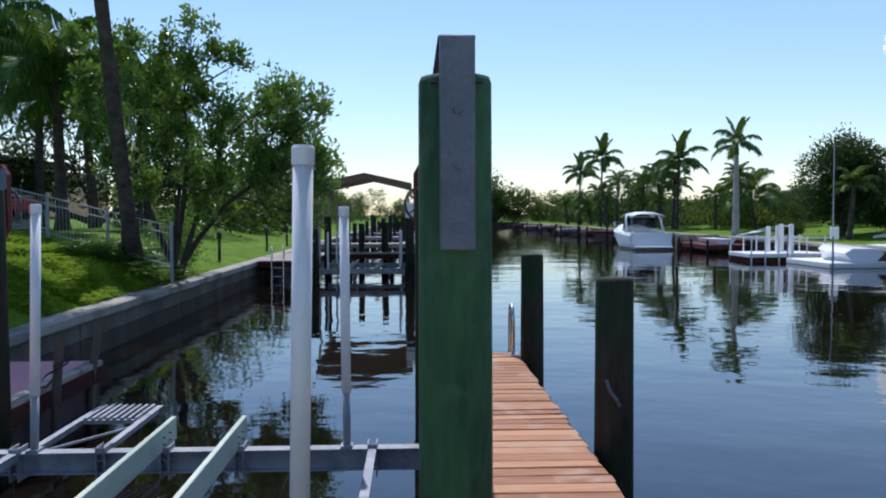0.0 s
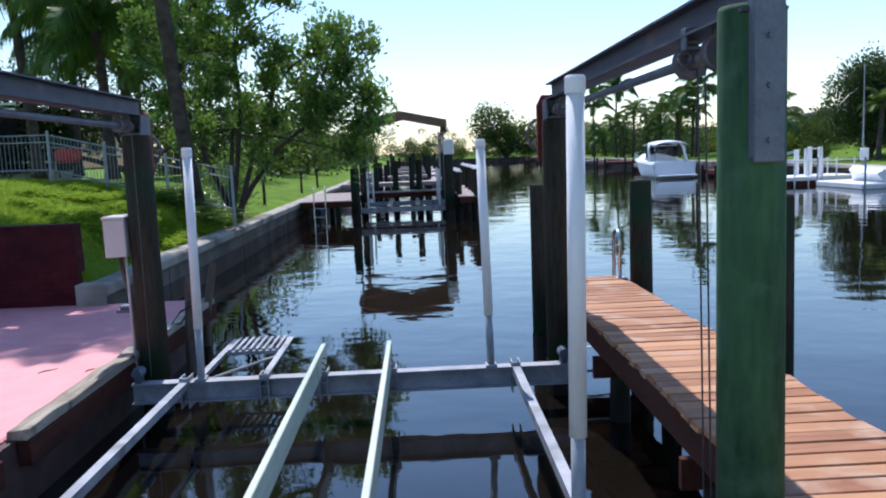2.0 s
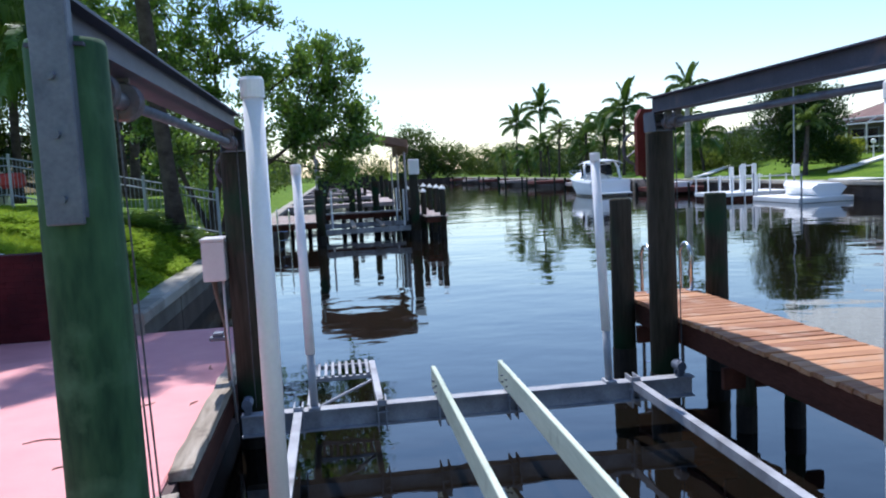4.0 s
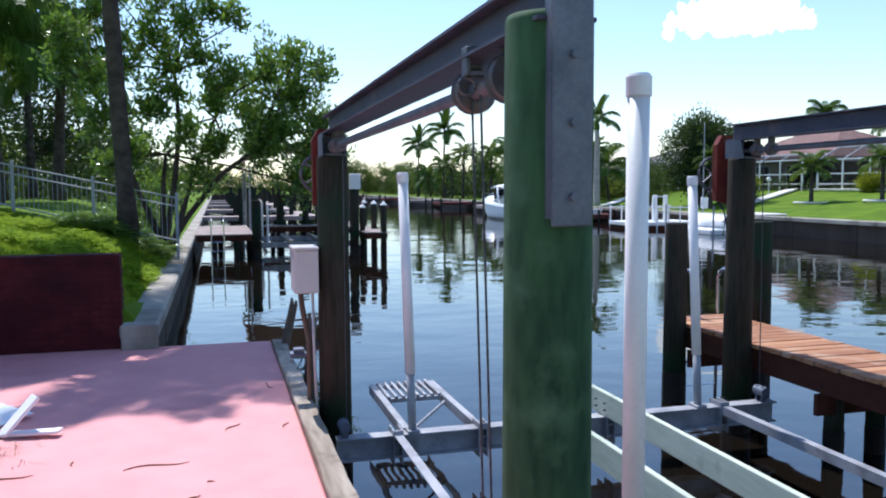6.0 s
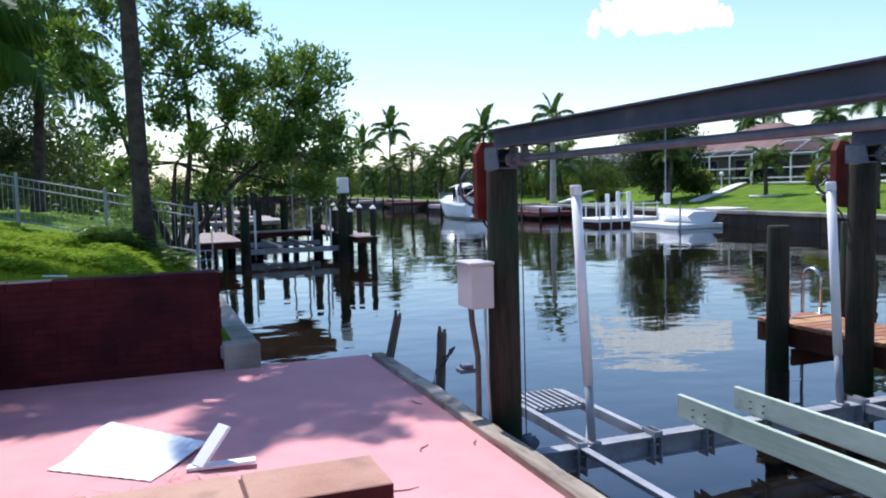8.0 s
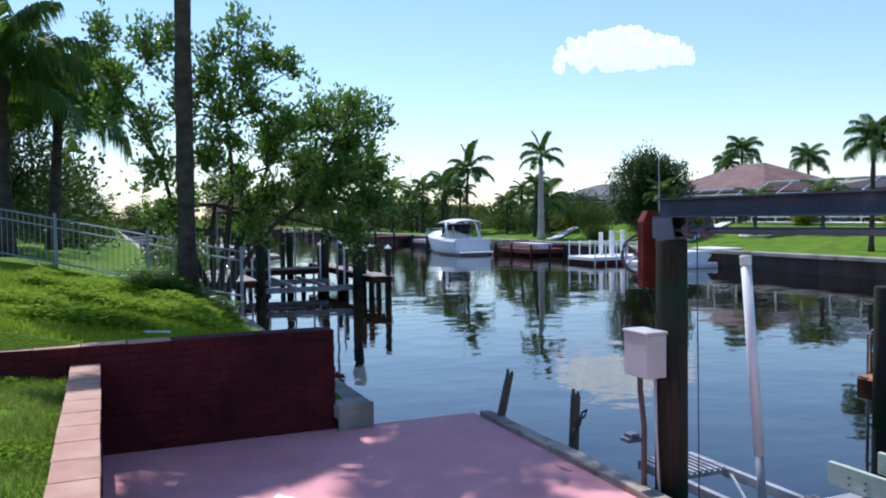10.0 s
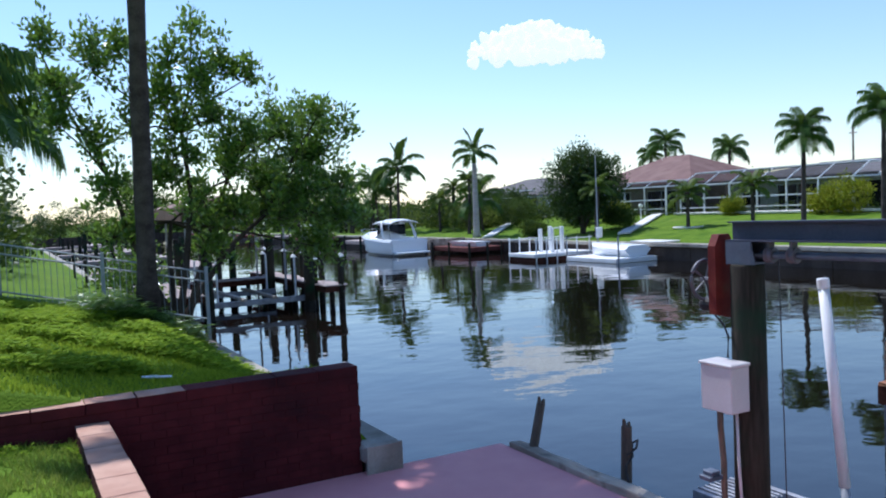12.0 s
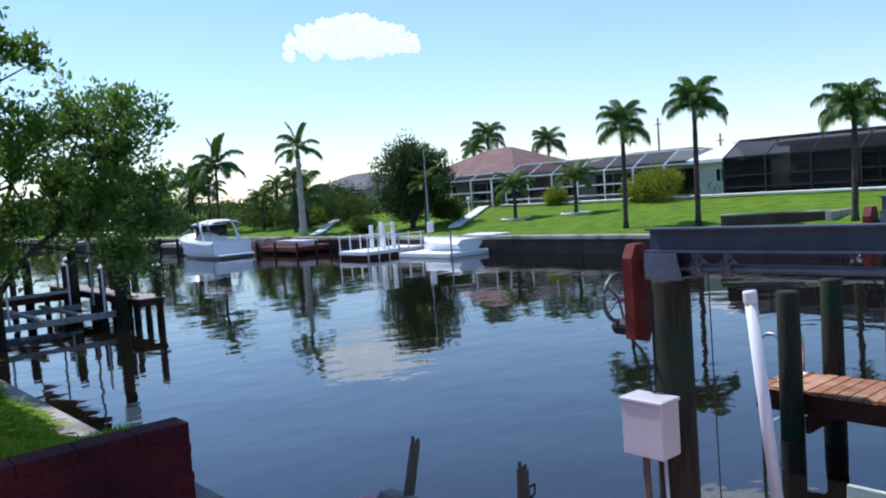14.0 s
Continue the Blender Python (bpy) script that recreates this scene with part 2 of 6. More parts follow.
M_LEAF = leaf_mat("ficus_leaf", (0.022, 0.07, 0.010), (0.16, 0.30, 0.04), rough=0.3, trans=0.42, spec=0.6)
M_LEAFD = leaf_mat("dark_tree_leaf", (0.006, 0.024, 0.006), (0.035, 0.08, 0.016), rough=0.5, trans=0.15, spec=0.25)
M_FROND = leaf_mat("palm_frond", (0.018, 0.058, 0.009), (0.10, 0.19, 0.028), rough=0.5, trans=0.25, spec=0.25)
M_FRONDB = leaf_mat("pale_palm_frond", (0.03, 0.07, 0.012), (0.13, 0.18, 0.035), rough=0.55, trans=0.3, spec=0.2)
M_FARTREE = leaf_mat("far_foliage", (0.008, 0.027, 0.006), (0.06, 0.105, 0.02), rough=0.6, trans=0.25, spec=0.15)
M_FARLIGHT = leaf_mat("light_far_foliage", (0.03, 0.06, 0.012), (0.16, 0.19, 0.04), rough=0.6, trans=0.3, spec=0.15)
M_SHRUB = leaf_mat("yellow_green_shrub", (0.07, 0.12, 0.008), (0.42, 0.40, 0.02), rough=0.6, trans=0.3, spec=0.15)
M_STUCCO = mat("white_stucco", (0.62, 0.61, 0.58), (0.76, 0.75, 0.72), scale=3, rough=0.9, bump=0.2)
M_STUCCOT = mat("tan_stucco", (0.42, 0.33, 0.25), (0.54, 0.44, 0.35), scale=2, rough=0.9, bump=0.2)
M_TILE = mat("terracotta_roof_tile", (0.12, 0.058, 0.048), (0.19, 0.105, 0.088), scale=1.2, rough=0.85, bump=0.4, fine=14, stain=(0.20, 0.12, 0.10), stain_scale=0.5, stain_at=0.6)
M_TILEP = mat("pale_roof_tile", (0.52, 0.45, 0.38), (0.66, 0.60, 0.53), scale=1.0, rough=0.85, bump=0.4, fine=14)
M_ROOFW = mat("white_metal_roof", (0.64, 0.64, 0.63), (0.76, 0.76, 0.75), scale=1, rough=0.5, bump=0.1)
M_CANOPY = mat("brown_canopy_fabric", (0.15, 0.085, 0.06), (0.25, 0.15, 0.11), scale=2, rough=0.85, bump=0.2)
M_SCREEN = screen_mat("insect_screen", (0.02, 0.02, 0.022), 0.45)
M_SCREEND = screen_mat("dark_insect_screen", (0.012, 0.012, 0.014), 0.12)
M_FENCE = mat("white_fence_metal", (0.22, 0.25, 0.27), (0.32, 0.35, 0.37), scale=4, rough=0.5, bump=0.05)
M_ROOFD = mat("dark_shingle_roof", (0.07, 0.065, 0.065), (0.14, 0.13, 0.13), scale=2, rough=0.9, bump=0.4)
M_CLOUD = mat("cloud_vapour", (0.18, 0.20, 0.21), (0.22, 0.24, 0.25), scale=0.004, rough=1.0, bump=0.0, fine=0.02, spec=0.0)
M_REDDECK = mat("dark_red_dock", (0.09, 0.026, 0.022), (0.17, 0.06, 0.05), scale=2, rough=0.85, bump=0.4, spec=0.2)
M_DOCKGREY = mat("sun_bleached_dock", (0.30, 0.24, 0.22), (0.45, 0.37, 0.34), scale=3, rough=0.9, bump=0.4, vary=0.3)
M_RED = mat("red_cushion", (0.42, 0.03, 0.03), (0.5, 0.06, 0.05), scale=5, rough=0.8, bump=0.1)
M_DARK = mat("dark_interior", (0.018, 0.016, 0.015), (0.05, 0.045, 0.04), scale=1, rough=0.9, bump=0.1)
M_GLOBE = mat("milk_glass_globe", (0.80, 0.80, 0.78), (0.86, 0.86, 0.84), scale=2, rough=0.3, bump=0.0)
M_TWIG = mat("dry_twig", (0.26, 0.13, 0.09), (0.40, 0.24, 0.17), scale=20, rough=0.95, bump=0.3)

# the clouds' sunlit white is mostly put in as a glow of their own
M_CLOUD.node_tree.nodes["Principled BSDF"].inputs["Emission Color"].default_value = (0.94, 1, 0.99, 1)
M_CLOUD.node_tree.nodes["Principled BSDF"].inputs["Emission Strength"].default_value = 0.78

# ---- shaping helpers ----
def part(name, bm, material, parent=None, label="", smooth=False):
    me = bpy.data.meshes.new(name)
    bm.to_mesh(me)
    bm.free()
    me.materials.append(material)
    if smooth:
        for p in me.polygons:
            p.use_smooth = True
    ob = new(name, me)
    if parent:
        ob.parent = parent
    if label:
        tagged(ob, label)
    return ob


def share(name, me, m, parent):
    """Another object on a mesh that exists already."""
    ob = new(name, me)
    ob.matrix_basis = m
    ob.parent = parent
    return ob


def thing(name, label, category, at=(0, 0, 0), group="", kind=""):
    e = new(name)
    e.location = at
    e.empty_display_size = 0.1
    bpy.context.view_layer.update()
    return tagged(e, label, category, group, kind)


def held(name, bm, material, parent, label="", smooth=False):
    """A part given in world places, under a thing whose base stands elsewhere."""
    ob = part(name, bm, material, parent, label, smooth)
    ob.matrix_parent_inverse = Matrix.Translation(-Vector(parent.location))
    return ob


def add_box(bm, x0, x1, y0, y1, z0, z1, bevel=0.0, m=None):
    r = bmesh.ops.create_cube(bm, size=1)
    vs = r["verts"]
    bmesh.ops.scale(bm, vec=(x1 - x0, y1 - y0, z1 - z0), verts=vs)
    bmesh.ops.translate(bm, vec=((x0 + x1) / 2, (y0 + y1) / 2, (z0 + z1) / 2), verts=vs)
    if bevel:
        es = list({e for v in vs for e in v.link_edges})
        r2 = bmesh.ops.bevel(bm, geom=es, offset=bevel, segments=1, affect="EDGES", profile=0.5)
        vs = list({v for f in r2["faces"] for v in f.verts} | {v for v in vs if v.is_valid})
    if m:
        bmesh.ops.transform(bm, matrix=m, verts=vs)
    return bm


def box(x0, x1, y0, y1, z0, z1, bevel=0.0, m=None):
    return add_box(bmesh.new(), x0, x1, y0, y1, z0, z1, bevel, m)


def tube(points, radii, sides=10, bm=None, caps=True, rough=0.0, seed=0):
    """A swept round bar through the points; radii may be one number or one for each point."""
    bm = bm or bmesh.new()
    rnd = random.Random(seed)
    pts = [Vector(p) for p in points]
    if not hasattr(radii, "__len__"):
        radii = [radii] * len(pts)
    rings = []
    up = Vector((0, 0, 1))
    for i, p in enumerate(pts):
        d = (pts[min(i + 1, len(pts) - 1)] - pts[max(i - 1, 0)]).normalized()
        side = d.cross(up if abs(d.z) < 0.95 else Vector((1, 0, 0))).normalized()
        other = d.cross(side)
        ring = []
        for k in range(sides):
            a = 2 * math.pi * k / sides
            r = radii[i] * (1 + rough * (rnd.random() - 0.5))
            ring.append(bm.verts.new(p + side * math.cos(a) * r + other * math.sin(a) * r))
        rings.append(ring)
    for a, b in zip(rings, rings[1:]):
        for k in range(sides):
            bm.faces.new((a[k], a[(k + 1) % sides], b[(k + 1) % sides], b[k]))
    if caps:
        bm.faces.new(rings[0][::-1])
        bm.faces.new(rings[-1])
    bmesh.ops.recalc_face_normals(bm, faces=bm.faces)
    return bm


def arc(c, r, a0, a1, n, plane="xz"):
    out = []
    for i in range(n + 1):
        a = a0 + (a1 - a0) * i / n
        u, v = r * math.cos(a), r * math.sin(a)
        out.append((c[0] + u, c[1], c[2] + v) if plane == "xz" else (c[0], c[1] + u, c[2] + v) if plane == "yz" else (c[0] + u, c[1] + v, c[2]))
    return out


def raw(name, verts, faces, material, parent=None, smooth=False):
    me = bpy.data.meshes.new(name)
    me.from_pydata(verts, [], faces)
    me.materials.append(material)
    if smooth:
        for p in me.polygons:
            p.use_smooth = True
    ob = new(name, me)
    if parent:
        ob.parent = parent
    return ob


def prism(profile, y0, y1):
    """A closed x-z profile drawn out along y."""
    bm = bmesh.new()
    a = [bm.verts.new((x, y0, z)) for x, z in profile]
    b = [bm.verts.new((x, y1, z)) for x, z in profile]
    n = len(profile)
    bm.faces.new(a)
    bm.faces.new(b[::-1])
    for i in range(n):
        bm.faces.new((a[i], b[i], b[(i + 1) % n], a[(i + 1) % n]))
    bmesh.ops.recalc_face_normals(bm, faces=bm.faces)
    return bm


def i_profile(w, h, t, f, x=0, z=0):
    """The outline of an I-beam, centred on x, from z up."""
    return [(x - w / 2, z), (x + w / 2, z), (x + w / 2, z + f), (x + t / 2, z + f), (x + t / 2, z + h - f), (x + w / 2, z + h - f),
            (x + w / 2, z + h), (x - w / 2, z + h), (x - w / 2, z + h - f), (x - t / 2, z + h - f), (x - t / 2, z + f), (x - w / 2, z + f)]


WATER = -0.54
DECK = 0.32

# ---- ground, water ----
def smooth_step(a, b, v):
    u = min(1, max(0, (v - a) / (b - a)))
    return u * u * (3 - 2 * u)


def ground_z(x, y):
    wob = 0.05 * noise.noise((x * 0.35, y * 0.35, 0)) + 0.025 * noise.noise((x * 1.3, y * 1.3, 3))
    bed = -2.6
    if y > 150:
        return 0.3 + wob
    if x > 24.9:
        return 0.27 + min(1.25, (x - 24.9) * 0.1) * (1 - smooth_step(60, 90, y)) + wob * (0.3 if x < 25.6 else 1)
    if y < -6.55 and x > -4.45:
        return 0.20
    if y < 3.28:
        if x > -4.45:
            return bed
        return 0.78 + 0.10 * smooth_step(-4.5, -6, x) * 1 + 0.25 * smooth_step(-5, -9, x) + wob * 0.5
    if x > -1.86:
        return bed
    near = 1 - smooth_step(10, 22, y)
    bank = 0.27 + 0.66 * smooth_step(-1.9, -3.3, x) * (0.35 + 0.65 * near) + 0.75 * smooth_step(-3, -8, x)
    wall = 1.0 + 0.15 * smooth_step(-4, -8, x)
    k = smooth_step(5.2, 3.6, y) * smooth_step(-1.9, -2.25, x)
    return bank * (1 - k) + max(wall, bank) * k + wob * (0.3 if x > -2.2 else 1)


def build_ground():
    xs = [-900, -400, -180, -90, -50, -32, -24, -19] + [-16 + 0.75 * i for i in range(14)] + [-5.4, -5, -4.7, -4.46, -4.44, -4.1, -3.7, -3.3, -3, -2.7, -2.45, -2.2, -2.0, -1.87, -1.85]
    xs += [0, 5, 12, 20, 24.85, 24.95, 25.4] + [26 + 1.2 * i for i in range(14)] + [45, 52, 62, 80, 120, 200, 400, 900]
    ys = [-900, -300, -100, -40, -20, -12, -9, -6.6, -6.5, -5.5, -4.5, -3.5, -2.5, -1.5, -0.5, 0.5, 1.5, 2.4, 3.27, 3.29, 3.6, 4, 4.5, 5, 5.6, 6.3, 7, 8, 9, 10, 11, 12, 13, 14, 15.5, 17, 19, 21, 23, 26, 29, 32, 36, 40, 45, 50, 56, 63, 72, 85, 100, 120, 149.9, 150.1, 200, 400, 900, 2000]
    verts = [(x, y, ground_z(x, y)) for y in ys for x in xs]
    n = len(xs)
    faces = [(j * n + i, j * n + i + 1, (j + 1) * n + i + 1, (j + 1) * n + i) for j in range(len(ys) - 1) for i in range(n - 1)]
    return tagged(raw("ground", verts, faces, M_LAWN, smooth=True), "uneven green lawn sloping down to the seawalls", "lawn", kind="structure")


build_ground()
raw_w = raw("water", [(-1.9, -6.6, WATER), (24.9, -6.6, WATER), (24.9, 150, WATER), (-1.9, 150, WATER), (-1.9, 3.3, WATER), (-0.4, 3.3, WATER), (-0.4, -6.6, WATER)],
            [(4, 5, 6, 1, 2, 3)], M_WATER)
tagged(raw_w, "dark brown canal water with small ripples", "water", kind="structure")

# ---- banks ----
tagged(part("slab", box(-4.452, -0.33, -6.9, 3.16, -2.4, 0.0, 0.015), M_PINK), "pink painted concrete dock slab", "slab", kind="structure")
# strip over the slab's side, with its shade put into the colour
tagged(part("slab_edge", box(-0.328, -0.27, -6.9, 3.1, -2.3, -0.03), M_SLABSIDE), "edge of the slab over the water, shade painted in dark", "slab edge", kind="structure")
tagged(part("apron", box(-0.26, 30.0, -14.0, -6.45, -2.4, 0.25, 0.02), M_CONC), "plain concrete apron behind the boat slip", "apron", kind="structure")

sw = thing("seawall_left", "weathered concrete seawall with a cap", "seawall", kind="structure")
for i in range(50):
    y0 = 3.2 + i * 2.9
    part("panel", box(-1.95, -1.72 + 0.008 * (i % 2), y0 + 0.012, y0 + 2.888, -0.20, 0.10, 0.012), M_PANEL, sw)
    part("panel_foot", box(-1.95, -1.715 + 0.008 * (i % 2), y0 + 0.012, y0 + 2.888, -2.5, -0.201, 0.006), M_CONCD, sw, "dark wet foot below the tide line")
for i in range(25):
    y0 = 3.06 + i * 5.8
    part("cap", box(-2.02, -1.60, y0 + 0.008, y0 + 5.792, 0.102, 0.285, 0.03), M_CONC, sw, "sun-bleached concrete cap")
swr = thing("seawall_right", "dark concrete seawall on the far bank", "seawall", kind="structure")
for i in range(40):
    y0 = -6.4 + i * 3.9
    part("panel", box(24.72, 25.0, y0 + 0.012, y0 + 3.888, -2.5, 0.16, 0.012), M_CONCD, swr)
for i in range(20):
    y0 = -6.4 + i * 7.8
    part("cap", box(24.55, 25.05, y0 + 0.01, y0 + 7.79, 0.162, 0.36, 0.03), M_CONC, swr, "concrete cap")
tagged(part("seawall_end", box(-1.7, 24.6, 149.6, 150.2, -2.5, 0.36, 0.02), M_CONCD), "seawall that closes the far end of the canal", "seawall", kind="structure")

# ---- boat lift ----
def piling(name, x, y, top, r, material, label, group, cap=False, wet=-0.20, lean=0.0, taper=0.94):
    p = thing(name, label, "piling", (x, y, WATER), group)
    lx = lean
    held("shaft", tube([(x, y, wet), (x + lx * 0.5, y, (wet + top) / 2), (x + lx, y, top - 0.02), (x + lx, y, top)], [r, r * (1 + taper) / 2, r * taper, r * taper * 0.95], 24, rough=0.012, seed=int(x * 100 + y * 7)), material, p, smooth=True)
    held("wet_foot", tube([(x, y, -2.5), (x, y, wet - 0.002)], r * 1.03, 16, rough=0.08, seed=3), M_PILEW, p, "dark fouled foot below the tide mark")
    if cap:
        held("cap", tube([(x + lx, y, top + 0.001), (x + lx, y, top + 0.03), (x + lx, y, top + 0.14)], [r * 1.12, r * 1.12, 0.012], 16), M_WHITE, p, "white plastic cone cap")
    return p


LX, RX, FY, NY = 0.0, 3.9, 0.0, -4.48
lift_group = "pilings of the boat lift"
for x in (LX, RX):
    piling("lift_piling", x, NY, 2.33, 0.135, M_PILE, "thick green treated timber piling of the boat lift", lift_group)
    piling("lift_piling", x, FY, 2.10, 0.135, M_PILED, "tall weathered green timber piling of the boat lift", lift_group)


def top_beam(x):
    """A steel I-beam from piling to piling with the drive pipe, its sheaves and the gear under it."""
    b = thing("lift_top_beam", "grey painted steel I-beam resting on two pilings", "beam", (x, FY, 2.27), "top beams of the boat lift")
    s = -1 if x == LX else 1
    tilt = Matrix.Translation((0, FY, 2.275)) @ Matrix.Rotation(math.atan2(-0.022, 4.5), 4, "X") @ Matrix.Translation((0, -FY, -2.275))
    prof = [(u + (0.026 if u > x else -0.026) if w < 2.29 and abs(u - x) > 0.02 else u, w) for u, w in i_profile(0.125, 0.155, 0.012, 0.012, x, 2.275)]
    bm = prism(prof, -4.60, 0.13)
    bmesh.ops.transform(bm, matrix=tilt, verts=bm.verts)
    held("i_beam", bm, M_BEAM, b)
    # near hanger channel bolted to the piling face
    bm = box(x - 0.058, x + 0.058, -4.648, -4.632, 1.74, 2.445, 0.004)
    add_box(bm, x - 0.058, x - 0.046, -4.632, -4.585, 1.76, 2.445)
    add_box(bm, x + 0.046, x + 0.058, -4.632, -4.585, 1.76, 2.445)
    ch = held("hanger_channel", bm, M_GALV, b, "blue-grey galvanised channel bolted to the piling")
    for z in (1.82, 2.02, 2.20):
        bm = tube([(x, -4.664, z), (x, -4.647, z)], 0.013, 6)
        bo = part("bolt", bm, M_GALV, ch)
    # far saddle
    bm = box(x - 0.10, x + 0.10, -0.12, 0.12, 2.10, 2.115)
    add_box(bm, x - 0.10, x - 0.085, -0.12, 0.12, 2.115, 2.272)
    add_box(bm, x + 0.085, x + 0.10, -0.12, 0.12, 2.115, 2.272)
    add_box(bm, x - 0.085, x + 0.085, 0.09, 0.105, 2.115, 2.272)
    for gx in (x - 0.093, x + 0.093):
        for ya, yb2 in ((-0.12, -0.16),):
            g1 = prism([(0, 2.10), (0, 2.25), (1, 2.10)], gx - 0.005, gx + 0.005)
            for v in g1.verts:
                v.co = Vector((v.co.y, ya + (yb2 - ya) * v.co.x, v.co.z))
            me_g = bpy.data.meshes.new("gusset")
            g1.to_mesh(me_g)
            g1.free()
            bm.from_mesh(me_g)
            bpy.data.meshes.remove(me_g)
    held("saddle", bm, M_GALV, b, "galvanised saddle on the piling top")
    # drive pipe
    held("drive_pipe", tube([(x, -4.28, 2.20), (x, 0.30, 2.17)], 0.026, 12), M_GALV, b, "long grey drive pipe", True)
    held("winder", tube([(x, -4.10, 2.20), (x, -3.80, 2.196)], 0.036, 12), M_SHEAVE, b, "rusty cable winder drum", True)
    for y in (-4.16, -3.78, -0.42, -0.22):
        zz = 2.172 - y * 0.0065
        r = 0.082 if y < -2 else 0.06
        pts = [(x, y - 0.035, zz), (x, y - 0.022, zz), (x, y - 0.012, zz), (x, y + 0.012, zz), (x, y + 0.022, zz), (x, y + 0.035, zz)]
        bm = tube(pts, [r * 0.9, r, r * 0.72, r * 0.72, r, r * 0.9], 20)
        add_box(bm, x - 0.03, x + 0.03, y - 0.012, y + 0.012, zz + 0.02, 2.276 - y * 0.01)
        held("sheave", bm, M_SHEAVE, b, "dark greased bearing hung under the beam")
    # clevis and cable end
    yb = -3.92
    bm = box(x - 0.082, x - 0.068, yb - 0.03, yb + 0.03, 2.235, 2.335, 0.004)
    add_box(bm, x - 0.068, x - 0.02, yb - 0.03, yb + 0.03, 2.318, 2.335)
    add_box(bm, x - 0.068, x + 0.0, yb - 0.03, yb + 0.03, 2.235, 2.25)
    held("beam_clamp", bm, M_GALV, b)
    held("shackle", tube(arc((x - 0.07, yb, 2.20), 0.03, 0, 2 * math.pi, 14), 0.007, 6), M_SHEAVE, b)
    for dy, y0 in ((0.0, yb), (0.16, yb + 0.1)):
        held("cable", tube([(x + 0.02 * s, y0, 2.18), (x + 0.035, y0 - 0.03, -0.12)], 0.0045, 6), M_CABLE, b, "thin steel lifting cable")
    held("cable", tube([(x + 0.05, -0.25, 2.15), (x + 0.05, -0.28, -0.12)], 0.005, 6), M_CABLE, b)
    # gear cover, wheel and motor beyond the far piling
    bm = prism([(x - 0.14, 1.70), (x + 0.02, 1.66), (x + 0.07, 1.76), (x + 0.07, 2.24), (x + 0.02, 2.33), (x - 0.09, 2.33), (x - 0.14, 2.24)], 0.19, 0.265)
    held("gear_cover", bm, M_RUST, b, "rust-red chain gear cover")
    wc = (x - 0.06, 0.37, 1.96)
    bm = tube(arc(wc, 0.16, 0, 2 * math.pi, 28), 0.015, 6)
    for k in range(5):
        a = k * 2 * math.pi / 5
        tube([wc, (wc[0] + 0.16 * math.cos(a), wc[1], wc[2] + 0.16 * math.sin(a))], 0.009, 5, bm)
    tube([(wc[0], 0.264, wc[2]), (wc[0], 0.41, wc[2])], 0.022, 8, bm)
    held("drive_wheel", bm, M_SHEAVE, b, "black spoked drive wheel")
    bm = tube([(x - 0.05, 0.266, 1.76), (x - 0.05, 0.29, 1.76), (x - 0.05, 0.40, 1.76), (x - 0.05, 0.42, 1.76)], [0.045, 0.055, 0.055, 0.04], 14)
    held("motor", bm, M_BLACK, b, "small dark electric motor")
    held("motor_wire", tube([(x - 0.06, 0.30, 1.70), (x - 0.03, 0.22, 1.60), (x - 0.06, 0.15, 1.52), (x - 0.1, 0.125, 1.36)], 0.009, 6), M_BLACK, b)
    return b


for x in (LX, RX):
    top_beam(x)

# cradle
for y in (-0.45, -4.05):
    c = thing("cradle_beam", "dull aluminium cradle cross beam hung on cables just above the water", "beam", (1.95, y, -0.31), "cradle beams")
    bm = bmesh.new()
    prof = i_profile(0.13, 0.185, 0.014, 0.014, 0, -0.31)
    a = [bm.verts.new((-0.06, y + u, w)) for u, w in prof]
    b2 = [bm.verts.new((3.96, y + u, w)) for u, w in prof]
    bm.faces.new(a), bm.faces.new(b2[::-1])
    for i in range(len(prof)):
        bm.faces.new((a[i], b2[i], b2[(i + 1) % len(prof)], a[(i + 1) % len(prof)]))
    bmesh.ops.recalc_face_normals(bm, faces=bm.faces)
    held("i_beam", bm, M_ALU, c)
    for x in (0.0, 3.84):
        bm = box(x - 0.028, x + 0.028, y - 0.05, y - 0.03, -0.12, 0.02, 0.004)
        add_box(bm, x - 0.028, x + 0.028, y + 0.03, y + 0.05, -0.12, 0.02, 0.004)
        tube([(x, y - 0.07, -0.03), (x, y + 0.07, -0.03)], 0.045, 12, bm)
        held("pulley_bracket", bm, M_GALV, c, "galvanised cable pulley bracket")
    for x in (0.42, 1.13, 1.66, 2.28, 3.40):
        bm = box(x - 0.04, x - 0.03, y - 0.09, y + 0.09, -0.36, -0.08)
        add_box(bm, x + 0.03, x + 0.04, y - 0.09, y + 0.09, -0.36, -0.08)
        add_box(bm, x - 0.03, x + 0.03, y - 0.09, y - 0.08, -0.13, -0.08)
        tube([(x - 0.055, y - 0.05, -0.2), (x + 0.055, y - 0.05, -0.2)], 0.011, 6, bm)
        tube([(x - 0.055, y - 0.05, -0.3), (x + 0.055, y - 0.05, -0.3)], 0.011, 6, bm)
        held("bunk_bracket", bm, M_ALU, c, "bolted aluminium bracket")

